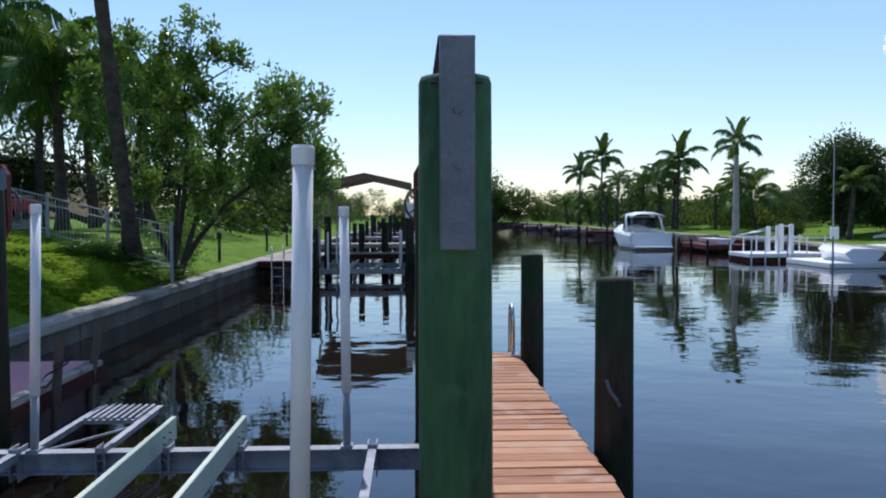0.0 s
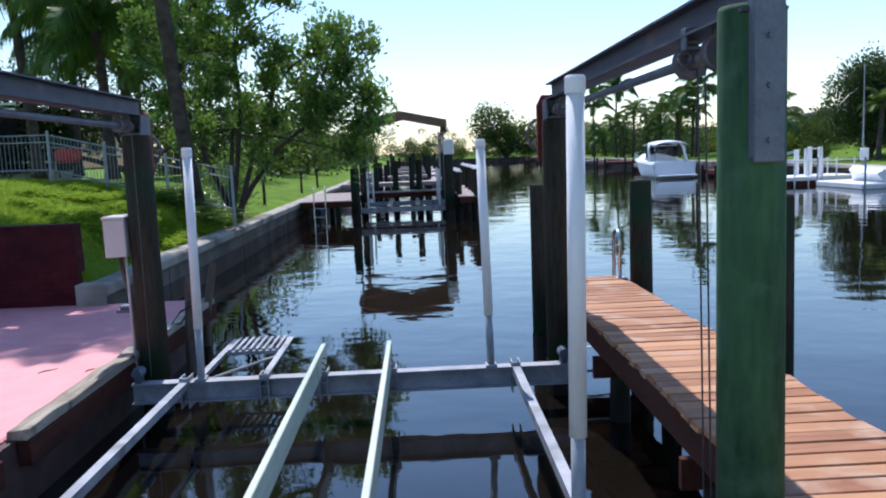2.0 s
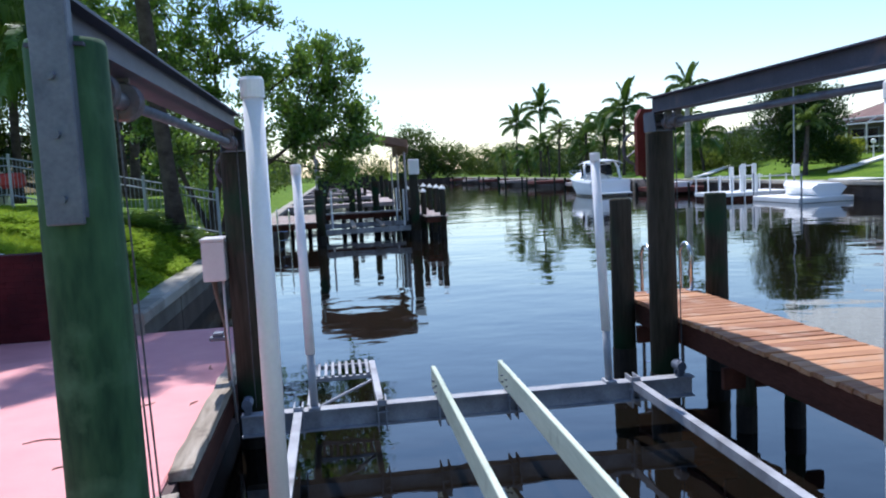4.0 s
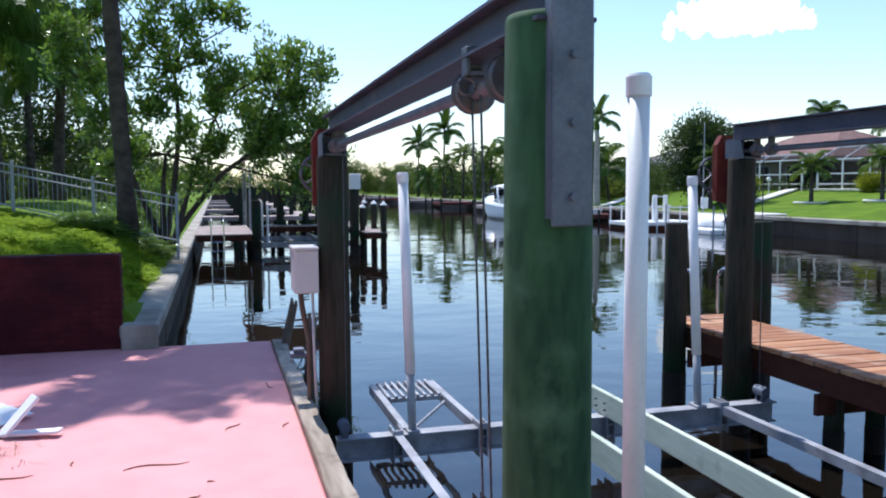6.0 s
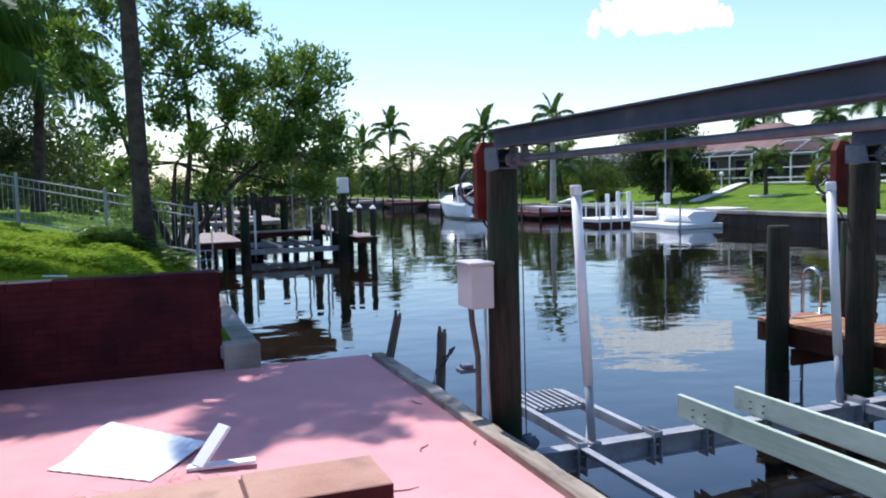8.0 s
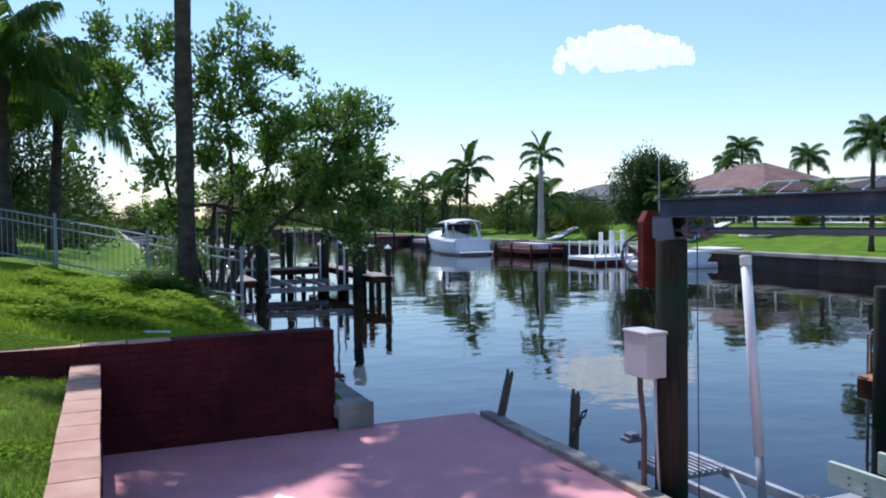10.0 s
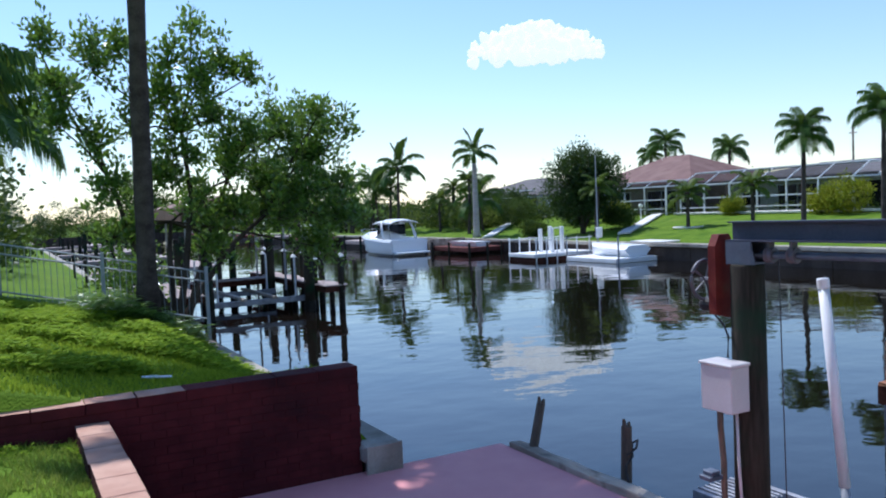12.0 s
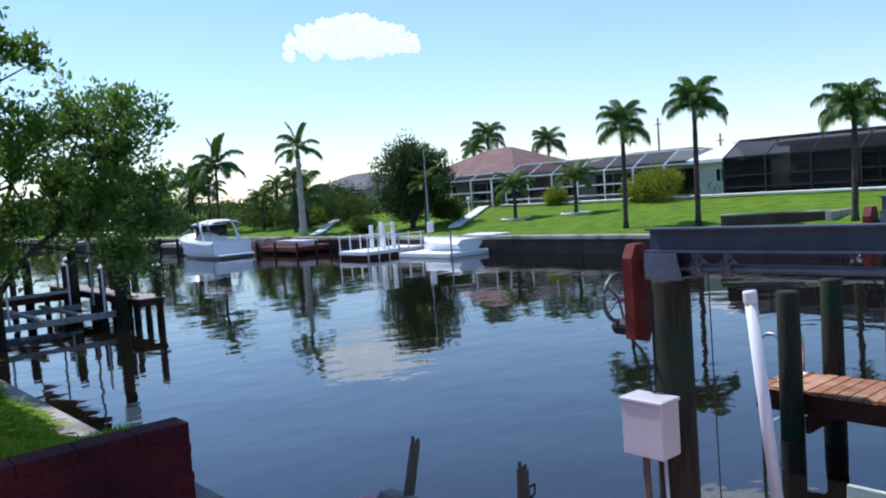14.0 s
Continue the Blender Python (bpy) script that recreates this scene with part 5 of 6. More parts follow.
house("house", "tan house with a terracotta hip roof behind the far lawn", 39.0, 48.5, 38.5, 50.5, 1.5, 3.75, 6.1, M_STUCCOT, M_TILE, ((40, 43, 1.6, 3.2, True), (45, 48, 1.6, 3.2, False)))
cage("patio_cage", "white-framed screened patio in front of the tan house", 36.6, 38.9, 38.6, 49.5, 1.45, 3.5, 3.9, M_WHITE, M_SCREEN)
house("house", "long white house behind a screened patio", 41.5, 50.0, 23.5, 37.0, 1.5, 3.7, 4.7, M_STUCCO, M_ROOFD, ((25, 28, 1.6, 3.2, True), (30, 33, 1.6, 3.2, True), (34.5, 36, 1.9, 3.1, False)))
cage("patio_cage", "long white-framed screened patio", 36.8, 41.3, 24.3, 37.4, 1.45, 3.45, 4.3, M_WHITE, M_SCREEN, 2.1)
house("house", "white stucco house with a pale roof", 39.0, 47.0, 20.6, 23.4, 1.5, 3.6, 4.6, M_STUCCO, M_ROOFW, ((21.6, 22.2, 2.3, 3.0, False),))
house("house", "house with a pale roof behind a dark screened patio", 42.6, 52.0, 6.0, 19.5, 1.5, 4.3, 5.6, M_STUCCO, M_ROOFW, ((8, 11, 1.6, 3.3, True), (13, 16, 1.6, 3.3, True)))
cage("patio_cage", "dark bronze-framed screened patio", 37.0, 42.4, 6.0, 20.6, 1.45, 3.55, 4.5, M_BLACK, M_SCREEND, 2.4)
house("house", "house with a grey roof between the palms", 38.5, 47.0, 57.0, 69.0, 1.4, 3.5, 5.2, M_STUCCO, M_ROOFD, ((60, 63, 1.6, 3.1, True),))
cage("patio_cage", "screened patio beside the far garden", 35.8, 38.3, 57.0, 66.0, 1.4, 3.3, 3.9, M_WHITE, M_SCREEN)

# left bank house
house("house", "white house with a pale tile roof behind the fence", -30.0, -14.5, 20.0, 34.0, 1.7, 4.0, 6.4, M_STUCCO, M_TILEP, ((22, 25, 1.8, 3.5, True), (28, 31, 1.8, 3.5, True)), "y")
cage_l = cage("patio_cage", "screened patio of the house behind the fence", -14.3, -11.2, 21.0, 33.0, 1.7, 3.9, 4.1, M_WHITE, M_SCREEND, 2.2)
hc = thing("hanging_chair", "red cushioned garden chair under the palms", "chair", (-9.6, 21.0, 1.6))
held("seat", box(-10.0, -9.2, 20.8, 21.3, 2.0, 2.5, 0.12), M_RED, hc)
for x in (-9.9, -9.3):
    held("leg", tube([(x, 21.0, 1.5), (x, 21.0, 2.05)], 0.025, 6), M_BLACK, hc)

# trees on the far bank
palm((27.04, 20.09, 0.45), (26.9, 19.9, 5.15), 0.11, 0.085, QUEEN, 24, 0.72, "queen palm with a slim trunk on the far lawn", 61, group="palms on the far lawn")
palm((27.33, 16.43, 0.48), (27.2, 16.3, 5.75), 0.12, 0.085, QUEEN, 24, 0.70, "tall queen palm with a slim trunk on the far lawn", 62, group="palms on the far lawn")
palm((27.7, 9.93, 0.5), (27.75, 9.85, 4.7), 0.12, 0.09, QUEEN, 24, 0.74, "queen palm with a thick crown on the far lawn", 63, group="palms on the far lawn")
for x, y, hz in ((30.81, 30.86, 2.75), (32.0, 27.13, 3.05)):
    palm((x, y, 0.85), (x, y, hz), 0.11, 0.09, SMALL, 16, 0.95, "young palm in a ring of white stones", 64, group="young palms")
    rg = thing("planting_ring", "pale ring edging round a young palm", "edging", (x, y, 0.9), "planting rings")
    held("ring", tube(arc((x, y, ground_z(x, y) + 0.02), 0.85, 0, 2 * math.pi, 24, "xy"), 0.07, 6, caps=False), M_CONCL, rg)
palm((25.9, 47.2, 0.3), (25.8, 47.0, 5.9), 0.25, 0.15, ROYAL, 12, 1.0, "royal palm with a pale smooth trunk", 65, M_PALMPALE, shaft=True)
for i, (x, y, hz, s) in enumerate(((27.0, 63.0, 6.3, 1.35), (28.0, 71.0, 5.6, 1.2), (28, 96, 8.8, 1.6), (28.5, 112, 7.8, 1.6), (27.6, 76.0, 5.2, 1.2), (27.2, 50.5, 4.6, 0.9), (27.8, 66.5, 4.6, 1.2), (26.9, 34.6, 3.3, 0.9), (27.0, 84.0, 5.5, 1.3), (30, 58, 4.2, 1.0))):
    palm((x, y, 0.4), (x + 0.2, y, hz), 0.14, 0.10, ROYAL if i in (0, 2, 3) else SMALL, 16, s, "palm on the far bank", 70 + i, group="palms down the far bank")
for i, (x, y, hz, s) in enumerate(((50.0, 52.3, 7.5, 1.0), (50.5, 54.8, 6.6, 0.75), (49.5, 44.3, 6.3, 0.85))):
    palm((x, y, 1.4), (x, y, hz), 0.13, 0.10, QUEEN, 20, s, "palm rising behind the house roofs", 90 + i, group="palms behind the houses")
tree("round_tree", (28.0, 37.3, 0.6), [((27.4, 37.6, 3.6), (1.7, 1.7, 2.0), 1), ((28.8, 36.6, 3.7), (1.6, 1.6, 1.9), 1), ((28.1, 37.2, 4.5), (1.5, 1.5, 1.5), 0.9), ((28.0, 37.2, 2.2), (2.1, 1.9, 1.1), 0.7)], "dense dark green tree on the far lawn", 33, 330, 46, 0.5, 0.22, M_LEAFD, 0.14, 4)
for i, (x, y, r, hh, m_) in enumerate(((35.8, 24.0, 1.3, 1.3, M_SHRUB), (36.0, 25.6, 0.9, 0.8, M_SHRUB), (36.2, 32.4, 0.6, 0.6, M_SHRUB), (33.0, 40.0, 1.2, 0.9, M_SHRUB), (30.2, 36.0, 1.2, 0.9, M_FARTREE), (32.0, 43.0, 1.5, 1.0, M_FARTREE), (34.0, 46.0, 1.6, 1.3, M_LEAFD), (26.4, 40.5, 0.8, 0.6, M_FARTREE), (31.0, 49.0, 1.6, 1.4, M_FARTREE), (29, 54, 1.6, 1.5, M_FARTREE), (33, 53, 1.8, 1.8, M_LEAFD))):
    g = ground_z(x, y)
    tree("shrub", (x, y, g), [((x, y, g + hh * 0.75), (r * 0.8, r, hh * 0.7), 1)], "rounded garden shrub on the far bank", 120 + i, 60, 40, 0.3, 0.17, m_, 0.04, 3, "shrub", group="garden shrubs")
hedge_pts = []
rnd_h = random.Random(17)
for k in range(60):
    y = 21.0 + k * 0.5
    if rnd_h.random() < 0.75:
        hedge_pts.append((Vector((36.25 + rnd_h.uniform(-0.2, 0.2), y, 1.55 + rnd_h.uniform(0, 0.35))), rnd_h.uniform(0.5, 1.2)))
hv, hf = [], []
leaf_cloud(hedge_pts, 40, 0.38, 0.15, rnd_h, hv, hf)
tagged(raw("foundation_plants", hv, hf, M_FARTREE), "low planting along the house fronts", "plants", kind="stuff")

# distant woods
rnd_f = random.Random(5)
pts_f = []
for k in range(260):
    y = 52 + 105 * rnd_f.random() ** 1.1
    x = 29 + rnd_f.uniform(0, 12) + 0.02 * y
    hgt = 0.5 + 2.2 * max(0, 0.5 + noise.noise((x * 0.12, y * 0.12, 4))) + 0.018 * (y - 52)
    for q in range(4):
        pts_f.append((Vector((x + rnd_f.uniform(-1.2, 1.2), y + rnd_f.uniform(-1.5, 1.5), 0.6 + hgt * (q + 0.6) / 4)), 1.0))
for k in range(130):
    x = rnd_f.uniform(-40, 40)
    hgt = rnd_f.uniform(2, 6.5)
    for q in range(4):
        pts_f.append((Vector((x + rnd_f.uniform(-2, 2), 158 + rnd_f.uniform(-4, 8), 0.5 + hgt * (q + 0.6) / 4)), 1.5))
for k in range(150):
    y = 33 + 115 * rnd_f.random()
    x = -5.0 - rnd_f.uniform(0, 9)
    hgt = rnd_f.uniform(1.2, 5.0)
    for q in range(4):
        pts_f.append((Vector((x + rnd_f.uniform(-1.2, 1.2), y + rnd_f.uniform(-1.5, 1.5), 0.8 + hgt * (q + 0.6) / 4)), 1.0))
for k in range(150):
    y = -10 + 75 * rnd_f.random()
    x = 52.5 + rnd_f.uniform(0, 6)
    for q in range(3):
        pts_f.append((Vector((x, y, 1.5 + rnd_f.uniform(0.5, 2.6) * (q + 0.6) / 3)), 1.0))
for k in range(120):
    y = 14 + 40 * rnd_f.random()
    x = -34 - rnd_f.uniform(0, 5)
    for q in range(4):
        pts_f.append((Vector((x, y, 1.5 + rnd_f.uniform(2, 6) * (q + 0.6) / 4)), 1.2))
rnd_f.shuffle(pts_f)
pts_f.sort(key=lambda p: noise.noise((p[0].x * 0.25, p[0].y * 0.25, 1)))
third = len(pts_f) // 3
for chunk, m_, lab in ((pts_f[:third], M_LEAFD, "dark green gardens and woods down the canal"), (pts_f[third:2 * third], M_FARTREE, "mid green woods and gardens down the canal"), (pts_f[2 * third:], M_FARLIGHT, "light green bushes down the canal")):
    fv, ff = [], []
    leaf_cloud(chunk, 110, 1.0, 0.30, rnd_f, fv, ff, 0.2, 0.6)
    tagged(raw("distant_trees", fv, ff, m_), lab, "trees", kind="stuff")
for i in range(16):
    rr = random.Random(300 + i)
    x, y = 26.8 + rr.uniform(0, 4), 52 + i * 4.6 + rr.uniform(-1.5, 1.5)
    palm((x, y, 0.4), (x + rr.uniform(-0.4, 0.4), y, rr.uniform(2.2, 4.4)), 0.11, 0.08, SMALL if i % 3 else QUEEN, 13, rr.uniform(0.9, 1.35), "bushy palm among the far gardens", 320 + i, group="palms among the far gardens")
tree("round_tree", (20.0, 153.0, 0.3), [((17, 153, 6.2), (3.6, 3, 3.6), 1), ((22, 153, 3.6), (4.5, 3, 2.6), 1)], "broad tree at the far end of the canal", 34, 130, 40, 1.6, 0.6, M_FARTREE, 0.4, 3)
for i in range(3):
    tall = thing("cypress", "narrow dark conifer on the far bank", "tree", (27.5 + i * 0.6, 80 + i * 7, 0.4), "conifers")
    vv, fc = [], []
    rr = random.Random(i)
    leaf_cloud([(Vector((27.5 + i * 0.6, 80 + i * 7, 0.6 + 6.0 * q / 14)), 1.2 - q / 15) for q in range(14)], 50, 0.7, 0.35, rr, vv, fc)
    ob = raw("crown", vv, fc, M_LEAFD, tall)
    ob.matrix_parent_inverse = Matrix.Translation(-Vector(tall.location))

# cabin cruiser
def loft(rows, close=False):
    """A skin over rows of points that follow one another."""
    bm = bmesh.new()
    rings = [[bm.verts.new(p) for p in r] for r in rows]
    for a, b in zip(rings, rings[1:]):
        for k in range(len(a) - (0 if close else 1)):
            j = (k + 1) % len(a)
            bm.faces.new((a[k], a[j], b[j], b[k]))
    return bm, rings


def cruiser(cx, y0, y1):
    """A flared planing hull with an open cockpit aft, a sloping foredeck, a raked screen and a canvas top on an arch."""
    boat = thing("cabin_cruiser", "white cabin cruiser with an open canopy moored at the far bank", "boat", (cx, (y0 + y1) / 2, WATER))
    hull, deck, stripe = [], [], []
    n = 22
    for i in range(n + 1):
        t = i / n
        y = y0 + (y1 - y0) * t
        full = 1 - max(0, (t - 0.42) / 0.58) ** 2.4
        w = 1.42 * full + 0.02
        wl = 1.28 * (1 - max(0, (t - 0.32) / 0.62) ** 1.9) if t < 0.94 else 0.0
        wl = max(0.015, wl)
        sheer = 0.20 + 0.34 * smooth_step(0.05, 0.95, t)
        low = -1.1 + 0.5 * smooth_step(0.75, 1, t)
        half = [(0.0, low), (wl * 0.8, max(low, -0.86)), (wl, -0.62), (wl * 0.55 + w * 0.45, -0.2), (w, sheer)]
        hull.append([(cx - u, y, z) for u, z in half[::-1]] + [(cx + u, y, z) for u, z in half[1:]])
        stripe.append((y, wl))
        rise = smooth_step(0.40, 0.50, t) * smooth_step(1.0, 0.52, t)
        if t < 0.44:
            inner = [(w, sheer), (w * 0.97, sheer + 0.16), (w * 0.82, sheer + 0.18), (w * 0.78, -0.15), (0.0, -0.15)]
        else:
            inner = [(w, sheer), (w * 0.96, sheer + 0.05), (w * 0.78, sheer + 0.06 + 0.22 * rise), (w * 0.6, sheer + 0.10 + 0.42 * rise), (0.0, sheer + 0.12 + 0.48 * rise)]
        deck.append([(cx - u, y, z) for u, z in inner] + [(cx + u, y, z) for u, z in inner[-2::-1]])
    bm, rings = loft(hull)
    bm.faces.new(rings[0])
    bmesh.ops.recalc_face_normals(bm, faces=bm.faces)
    held("hull", bm, M_GELCOAT, boat, "", True)
    bm, rings = loft(deck)
    bmesh.ops.recalc_face_normals(bm, faces=bm.faces)
    held("deck", bm, M_GELCOAT, boat, "white moulded deck and cockpit")
    held("transom", box(cx - 1.38, cx + 1.38, y0 - 0.03, y0 + 0.12, -0.5, 0.36, 0.04), M_GELCOAT, boat)
    held("swim_platform", box(cx - 1.25, cx + 1.25, y0 - 0.75, y0 - 0.035, -0.60, -0.47, 0.04), M_GELCOAT, boat)
    held("engine_hatch", box(cx - 0.9, cx + 0.9, y0 + 0.2, y0 + 1.0, -0.148, 0.22, 0.08), M_GELCOAT, boat)
    held("seat", box(cx - 1.0, cx + 1.0, y0 + 1.05, y0 + 1.5, -0.148, 0.42, 0.08), M_GELCOAT, boat)
    for s in (-1, 1):
        bm, rings = loft([[(cx + s * (wl + 0.012), y, -0.80), (cx + s * (wl + 0.02), y, -0.60)] for y, wl in stripe[:-2]])
        held("boot_stripe", bm, M_NAVY, boat, "dark waterline stripe")
        bm, rings = loft([[(cx + s * (1.10 - 0.30 * k / 6), y0 + 3.7 + 0.38 * k, 0.50 + 0.03 * k), (cx + s * (1.03 - 0.30 * k / 6), y0 + 3.7 + 0.38 * k, 0.66 + 0.02 * k)] for k in range(6)])
        sw_ = held("side_window", bm, M_TINT, boat, "long dark side window")
        sw_.modifiers.new("thick", "SOLIDIFY").thickness = 0.03
        held("arch_leg", tube([(cx + s * 1.28, y0 + 1.5, 0.36), (cx + s * 1.22, y0 + 1.9, 1.2), (cx + s * 1.08, y0 + 2.2, 1.66)], [0.11, 0.08, 0.06], 8), M_GELCOAT, boat, "", True)
        held("rail", tube([(cx + s * 1.36, y0 + 3.9, 0.72), (cx + s * 1.28, y0 + 5.2, 0.95), (cx + s * 0.75, y0 + 6.8, 1.05), (cx, y0 + 7.65, 1.05)], 0.016, 6), M_CHROME, boat)
        for y, u in ((3.9, 1.36), (5.2, 1.28), (6.8, 0.75)):
            held("stanchion", tube([(cx + s * u, y0 + y, 0.4), (cx + s * u, y0 + y, 0.95)], 0.013, 5), M_CHROME, boat)
        held("canopy_pole", tube([(cx + s * 1.05, y0 + 0.9, 0.34), (cx + s * 1.05, y0 + 1.1, 1.70)], 0.018, 6), M_CHROME, boat)
    bm, rings = loft([[(cx + 1.18 * math.sin(a) * k, y0 + 2.6 + (1.05 + 0.35 * (1 - j)) * math.cos(a), 0.62 + 0.82 * j) for a in (-1.35, -0.9, -0.45, 0, 0.45, 0.9, 1.35)] for j, k in ((0.0, 1.0), (1.0, 0.92))])
    w = held("windshield", bm, M_TINT, boat, "raked dark windshield")
    w.modifiers.new("thick", "SOLIDIFY").thickness = 0.02
    for j, k in ((0.0, 1.0), (1.0, 0.92)):
        held("screen_frame", tube([(cx + 1.19 * math.sin(a) * k, y0 + 2.6 + (1.06 + 0.35 * (1 - j)) * math.cos(a), 0.62 + 0.82 * j) for a in (-1.35, -0.9, -0.45, 0, 0.45, 0.9, 1.35)], 0.03, 6), M_WHITE, boat)
    top = []
    for k in range(9):
        y = y0 + 0.7 + 2.9 * k / 8
        z = 1.70 + 0.12 * math.sin(math.pi * k / 8)
        top.append([(cx + u * 1.16, y, z - 0.22 * abs(u) ** 3) for u in (-1, -0.75, -0.4, 0, 0.4, 0.75, 1)])
    bm, rings = loft(top)
    bmesh.ops.recalc_face_normals(bm, faces=bm.faces)
    c = held("canopy", bm, M_GELCOAT, boat, "white canvas top", True)
    c.modifiers.new("thick", "SOLIDIFY").thickness = 0.04
    boat.location.z += 0.20


cruiser(19.7, 46.0, 53.8)

# docks of the far bank
rd = thing("red_dock", "dark red timber dock with a grey end wall", "dock", (23, 44, WATER))
held("deck", box(21.8, 24.54, 41.5, 46.5, -0.35, -0.05, 0.02), M_REDDECK, rd)
held("wall", box(21.6, 24.54, 46.6, 46.9, -1.5, 0.45, 0.02), M_GREYWOOD, rd)
for x, y in ((21.8, 41.4), (23.2, 41.4), (21.7, 44), (21.7, 46.4), (24.3, 41.4)):
    held("post", tube([(x, y, -2), (x, y, 0.25)], 0.08, 8), M_PILED, rd)
sk = thing("skiff", "small pale skiff lying on the dock", "boat", (23.2, 43.5, -0.05))
held("hull", prism([(22.6, 0.28), (23.8, 0.28), (23.6, -0.045), (22.8, -0.045)], 42.0, 45.5), M_GELCOAT, sk)

wd = thing("white_dock", "white painted dock with rails and boat lift posts", "dock", (22.5, 33.5, WATER))
held("deck", box(20.4, 24.54, 32.0, 34.6, -0.32, -0.12, 0.02), M_WHITE, wd)
held("skirt", box(20.45, 24.5, 32.05, 34.55, -0.55, -0.33), M_STRING, wd)
for x in (20.5, 21.2, 21.9, 22.6, 23.3, 24.2):
    held("post", tube([(x, 31.95, -2), (x, 31.95, 0.75)], 0.04, 8), M_WHITE, wd)
    held("post", tube([(x, 34.6, -2), (x, 34.6, 0.75)], 0.04, 8), M_WHITE, wd)
for y in (31.95, 34.6):
    held("rail", box(20.4, 24.4, y - 0.03, y + 0.03, 0.62, 0.68), M_WHITE, wd)
for x, y in ((22.2, 32.8), (22.9, 32.8), (22.2, 33.9), (22.9, 33.9)):
    held("lift_post", box(x - 0.10, x + 0.10, y - 0.10, y + 0.10, -0.12, 1.2 + 0.12 * (x > 22.5), 0.03), M_WHITE, wd)
held("lift_beam", box(22.1, 22.79, 32.75, 32.85, 1.202, 1.26), M_WHITE, wd)
for x in (20.6, 21.8, 23.0, 24.2):
    held("piling", tube([(x, 32.3, -2.2), (x, 32.3, -0.56)], 0.12, 8), M_PILED, wd)
mast = thing("flagpole", "tall thin metal pole on the white dock", "pole", (24.2, 31.2, -0.2))
held("pole", tube([(24.2, 31.2, -0.3), (24.2, 31.2, 5.2)], [0.05, 0.025], 8), M_SLEEVE, mast)
held("box", box(24.0, 24.4, 31.0, 31.15, 0.6, 1.2, 0.03), M_WHITE, mast)

fl = thing("floating_dock", "white floating boat platform on the far bank", "dock", (23.3, 29.0, WATER))
held("deck", box(21.8, 24.54, 26.9, 31.0, -0.55, -0.28, 0.04), M_WHITE, fl)
held("float", box(21.9, 24.5, 27.0, 30.9, -0.95, -0.552, 0.04), M_NAVY, fl)
for x, y in ((21.9, 26.85), (21.9, 31.05)):
    held("post", tube([(x, y, -2), (x, y, 0.85)], 0.045, 8), M_SLEEVE, fl)
sk = thing("covered_boat", "low white boat on the floating dock", "boat", (23.4, 29, -0.28))
bm = bmesh.new()
rows = []
for i in range(9):
    t = i / 8
    y = 27.2 + 3.6 * t
    w = 0.85 * (1 - max(0, (t - 0.5) / 0.5) ** 2) + 0.05
    rows.append([bm.verts.new((23.5 + s * w * k, y, z)) for s, k, z in ((-1, 0.6, -0.27), (-1, 1, 0.1 + 0.15 * t), (-1, 0.6, 0.30 + 0.1 * t), (1, 0.6, 0.30 + 0.1 * t), (1, 1, 0.1 + 0.15 * t), (1, 0.6, -0.27))])
for a, b in zip(rows, rows[1:]):
    for k in range(6):
        bm.faces.new((a[k], a[(k + 1) % 6], b[(k + 1) % 6], b[k]))
bm.faces.new(rows[0]), bm.faces.new(rows[-1][::-1])
bmesh.ops.recalc_face_normals(bm, faces=bm.faces)
held("hull", bm, M_GELCOAT, sk)
gang = thing("gangway", "pale concrete step at the seawall", "step", (25.5, 28.5, 0.4))
held("slab", box(24.6, 25.9, 26.6, 29.0, 0.362, 0.44, 0.03), M_CONCL, gang)

# path, lamp, low wall and poles
def strip(name, label, pts, w, material):
    verts, faces = [], []
    for i, (x, y) in enumerate(pts):
        a = Vector(pts[max(0, i - 1)])
        b = Vector(pts[min(len(pts) - 1, i + 1)])
        d = (b - a).normalized()
        nx, ny = -d.y * w / 2, d.x * w / 2
        for s in (-1, 1):
            px, py = x + s * nx, y + s * ny
            verts.append((px, py, ground_z(px, py) + 0.06))
    for i in range(len(pts) - 1):
        faces.append((2 * i, 2 * i + 1, 2 * i + 3, 2 * i + 2))
    o = raw(name, verts, faces, material)
    s = o.modifiers.new("thick", "SOLIDIFY")
    s.thickness = 0.1
    return tagged(o, label, "path", kind="structure")


strip("garden_path", "pale winding concrete garden path", [(27.6, 32.9), (29.0, 34.0), (30.6, 35.1), (32.3, 36.3), (34.6, 38.0), (36.5, 39.4)], 0.75, M_CONCL)
strip("garden_path_far", "pale concrete garden path", [(25.4, 45.0), (26.8, 46.4), (28.2, 48.0), (30.5, 50.5), (33.0, 53.0)], 0.7, M_CONCL)
strip("patio_edge", "pale patio edge along the houses", [(36.35, 6.0), (36.35, 12), (36.35, 18), (36.35, 24), (36.35, 31), (36.35, 37.5)], 0.35, M_CONCL)
lp = thing("post_lamp", "white globe lamp on a short garden post", "lamp", (33.0, 37.3, 0.6))
held("post", tube([(33.0, 37.3, 1.0), (33.0, 37.3, 2.08)], 0.04, 8), M_WHITE, lp)
held("globe", tube([(33.0, 37.3, 2.10), (33.0, 37.3, 2.10), (33.0, 37.3, 2.20), (33.0, 37.3, 2.30), (33.0, 37.3, 2.36)], [0.05, 0.12, 0.16, 0.12, 0.03], 12), M_GLOBE, lp, "round white globe", True)
rw = thing("garden_wall", "low grey retaining wall on the far lawn", "wall", (27.5, 13, 0.5))
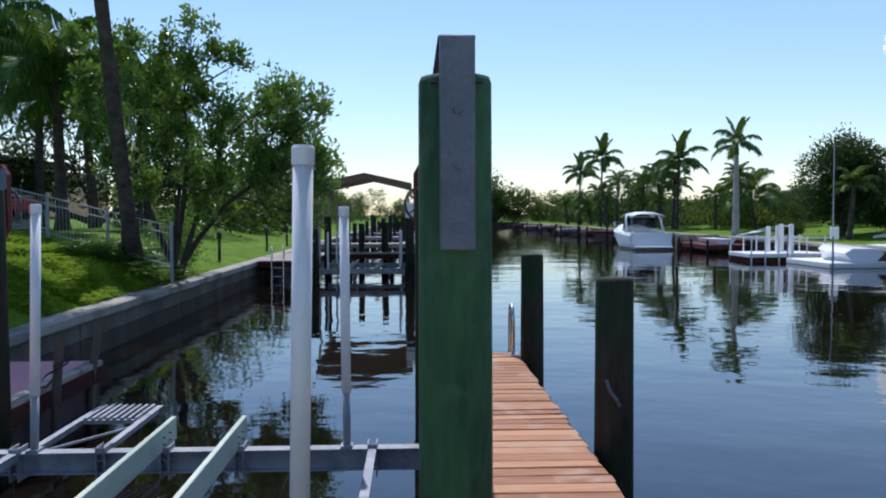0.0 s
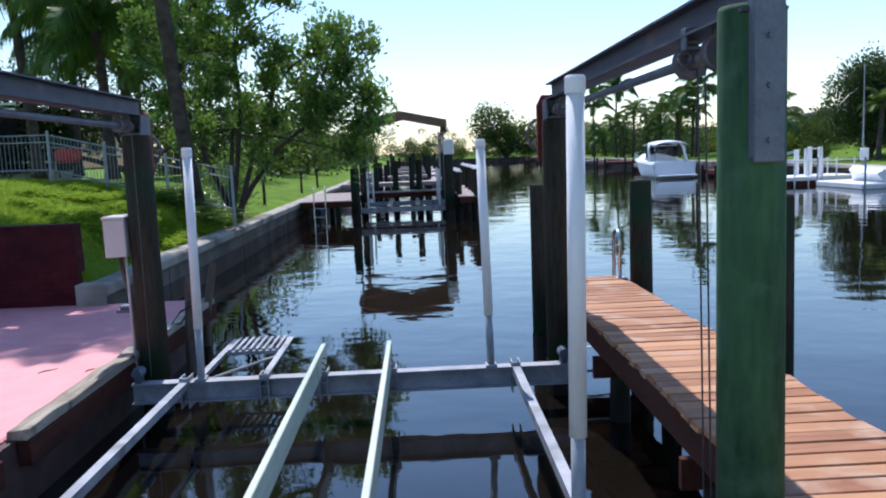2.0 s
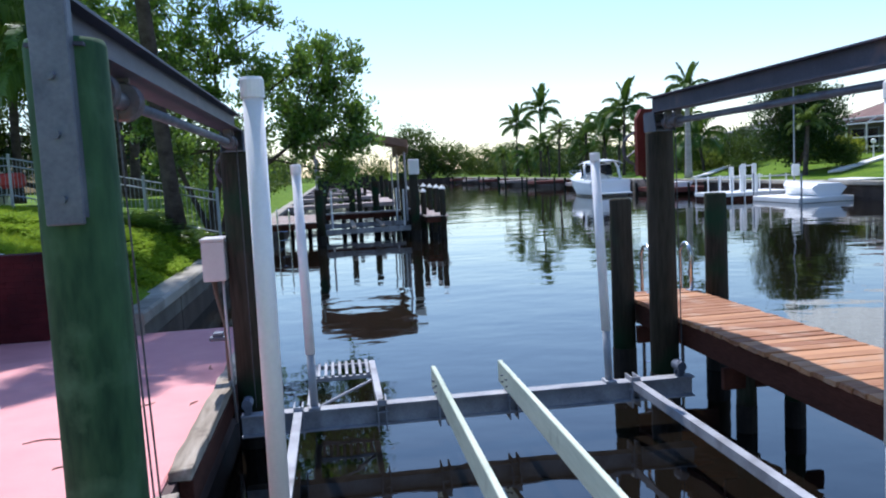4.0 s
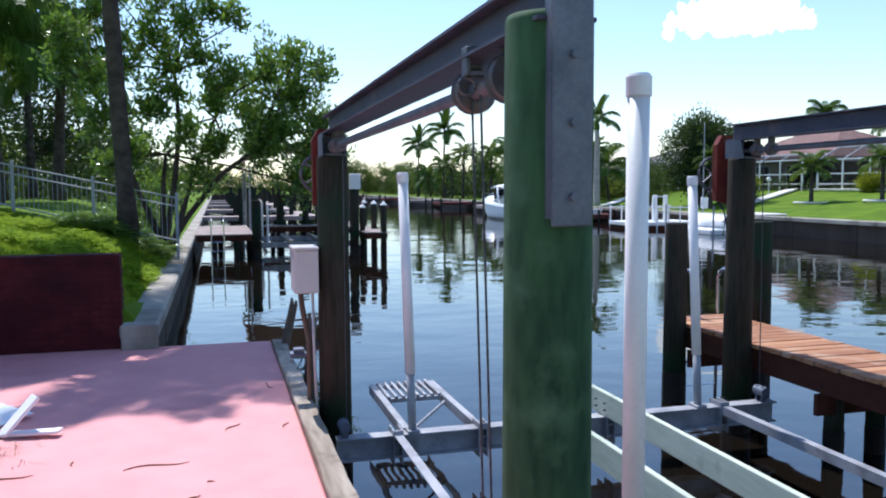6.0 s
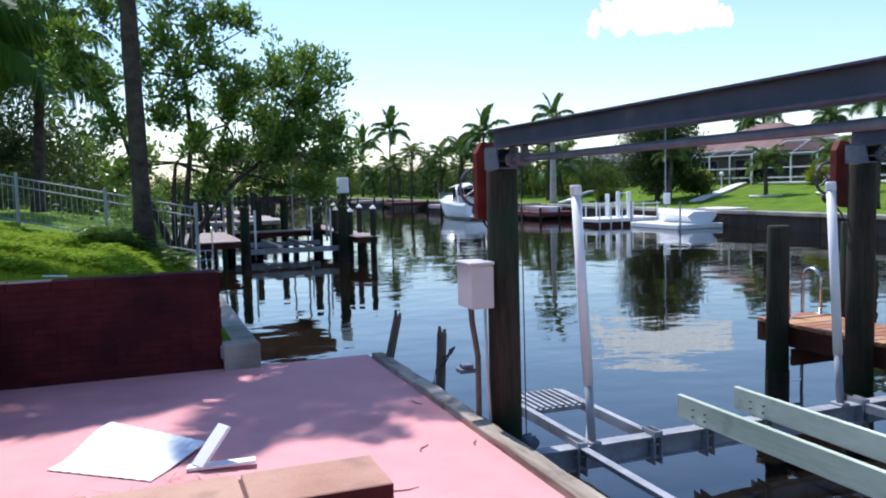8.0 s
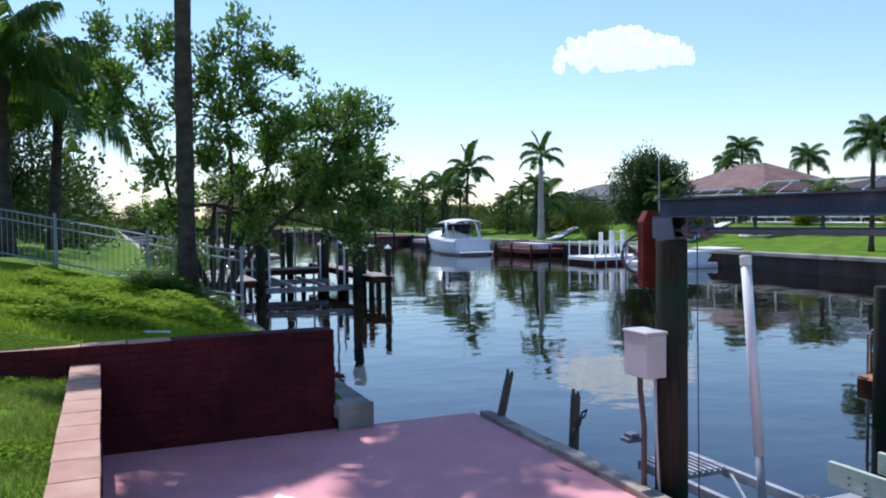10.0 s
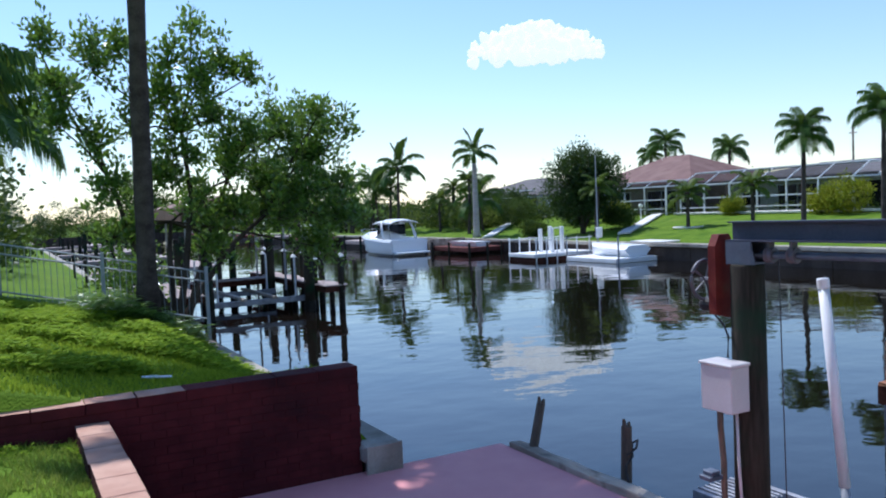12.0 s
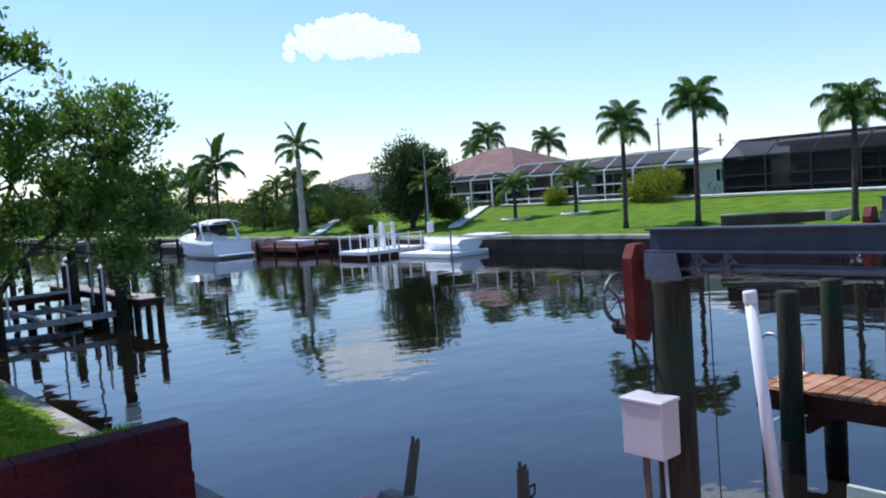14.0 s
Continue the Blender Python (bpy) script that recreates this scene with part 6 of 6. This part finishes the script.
m = Matrix.Translation((27.6, 13.1, 0.0)) @ Matrix.Rotation(math.atan2(-4.0, 1.55), 4, "Z")
held("wall", box(-2.1, 2.1, -0.12, 0.12, 0.2, 0.92, 0.02, m), M_CONCD, rw)
held("cap", box(-2.15, 2.15, -0.17, 0.17, 0.922, 0.99, 0.01, m), M_CONC, rw)
held("end_step", box(27.9, 30.0, 10.9, 11.15, 0.3, 0.95, 0.02), M_CONC, rw)
for x, y, zt in ((55.0, 36.7, 7.8), (55.0, 31.0, 5.9)):
    up = thing("utility_pole", "grey utility pole far behind the houses", "pole", (x, y, 1.4), "utility poles")
    held("pole", tube([(x, y, 1.0), (x, y, zt)], [0.10, 0.08], 8), M_GREYWOOD, up)
    held("crossarm", box(x - 0.04, x + 0.04, y - 0.35, y + 0.35, zt - 0.6, zt - 0.52), M_GREYWOOD, up)
for i in range(6):
    y0 = 58 + i * 14
    fd = thing("far_dock", "dark dock on the far bank down the canal", "dock", (23, y0, WATER), "docks down the far bank")
    held("deck", box(21.0, 24.54, y0, y0 + 3.5, -0.1, 0.2, 0.02), M_REDDECK if i % 2 else M_DOCKGREY, fd)
    for x, y in ((21.0, y0 - 0.1), (23, y0 - 0.1), (21.0, y0 + 3.4)):
        held("post", tube([(x, y, -2), (x, y, 0.6)], 0.10, 8), M_PILED, fd)

# clouds
def cloud(az, el, wide, tall, puffs, seed, label):
    """A heap of soft puffs, far off, with a flat foot."""
    rnd = random.Random(seed)
    d = Vector((math.sin(radians(az)) * math.cos(radians(el)), math.cos(radians(az)) * math.cos(radians(el)), math.sin(radians(el))))
    side = Vector((d.y, -d.x, 0)).normalized()
    up = side.cross(d)
    bm = bmesh.new()
    for k in range(puffs):
        u = max(-0.8, min(0.8, rnd.gauss(0, 0.42)))
        crest = (1 - abs(u + 0.1) ** 1.6) * 0.62
        v = rnd.uniform(-0.22, max(0.02, crest))
        r = rnd.uniform(5, 32) * (1.0 - 0.6 * abs(u)) * (1.1 - 0.6 * max(0, v))
        p = d * 3000 + side * u * wide + up * (v * tall - 10) + d * rnd.uniform(-60, 60)
        bmesh.ops.create_icosphere(bm, subdivisions=2, radius=r, matrix=Matrix.Translation(p))
    for v in bm.verts:
        v.co += Vector((noise.noise(v.co * 0.03), noise.noise(v.co * 0.03 + Vector((7, 0, 0))), noise.noise(v.co * 0.03 + Vector((0, 9, 0))))) * 13
    for v in bm.verts:
        v.co += Vector((noise.noise(v.co * 0.11), noise.noise(v.co * 0.11 + Vector((7, 0, 0))), noise.noise(v.co * 0.11 + Vector((0, 9, 0))))) * 7
    return tagged(part("cloud", bm, M_CLOUD, smooth=True), label, "cloud", kind="structure")


cloud(35.6, 10.9, 280, 145, 420, 12, "small white fair-weather cloud")
cloud(62.0, 21.5, 260, 130, 180, 15, "white cloud higher in the sky")

# ---- pieces of walls and decks ----
brick_wall("brick_wall_far", "dark red painted brick retaining wall under the lawn", -6.8, -2.0, 3.15, 3.40, 1.09, 0.10, "x", 11, red_to=1.5)
brick_wall("brick_wall_side", "red brick planter wall with faded cap blocks", -4.60, -4.35, -3.80, 3.14, 0.92, 0.17, "y", 40)
brick_wall("brick_wall_stub", "low red brick wall end with a faded top", -4.34, -2.11, -3.80, -3.55, 1.13, 0.21, "x", 70, mortar=M_MORTARL)
plank_meshes = []
rnd = random.Random(4)
for k in range(6):
    bm = box(-0.43, 0.43, -0.066, 0.066, -0.038, 0.0, 0.005)
    for v in bm.verts:
        v.co.x += rnd.uniform(-0.012, 0.012) * (1 if abs(v.co.x) > 0.4 else 0)
        v.co.z += rnd.uniform(-0.003, 0.003)
    me = bpy.data.meshes.new("plank")
    bm.to_mesh(me)
    bm.free()
    me.materials.append(M_PLANK)
    plank_meshes.append(me)
y = 1.60
while y > -6.4:
    ob = share("plank", rnd.choice(plank_meshes), pose(4.47 + rnd.uniform(-0.012, 0.012), y - 0.07, DECK + rnd.uniform(-0.004, 0.004), rnd.uniform(-0.8, 0.8), 0, rnd.uniform(-0.5, 0.5)), dock)
    ob.matrix_parent_inverse = Matrix.Translation(-Vector(dock.location))
    y -= 0.146
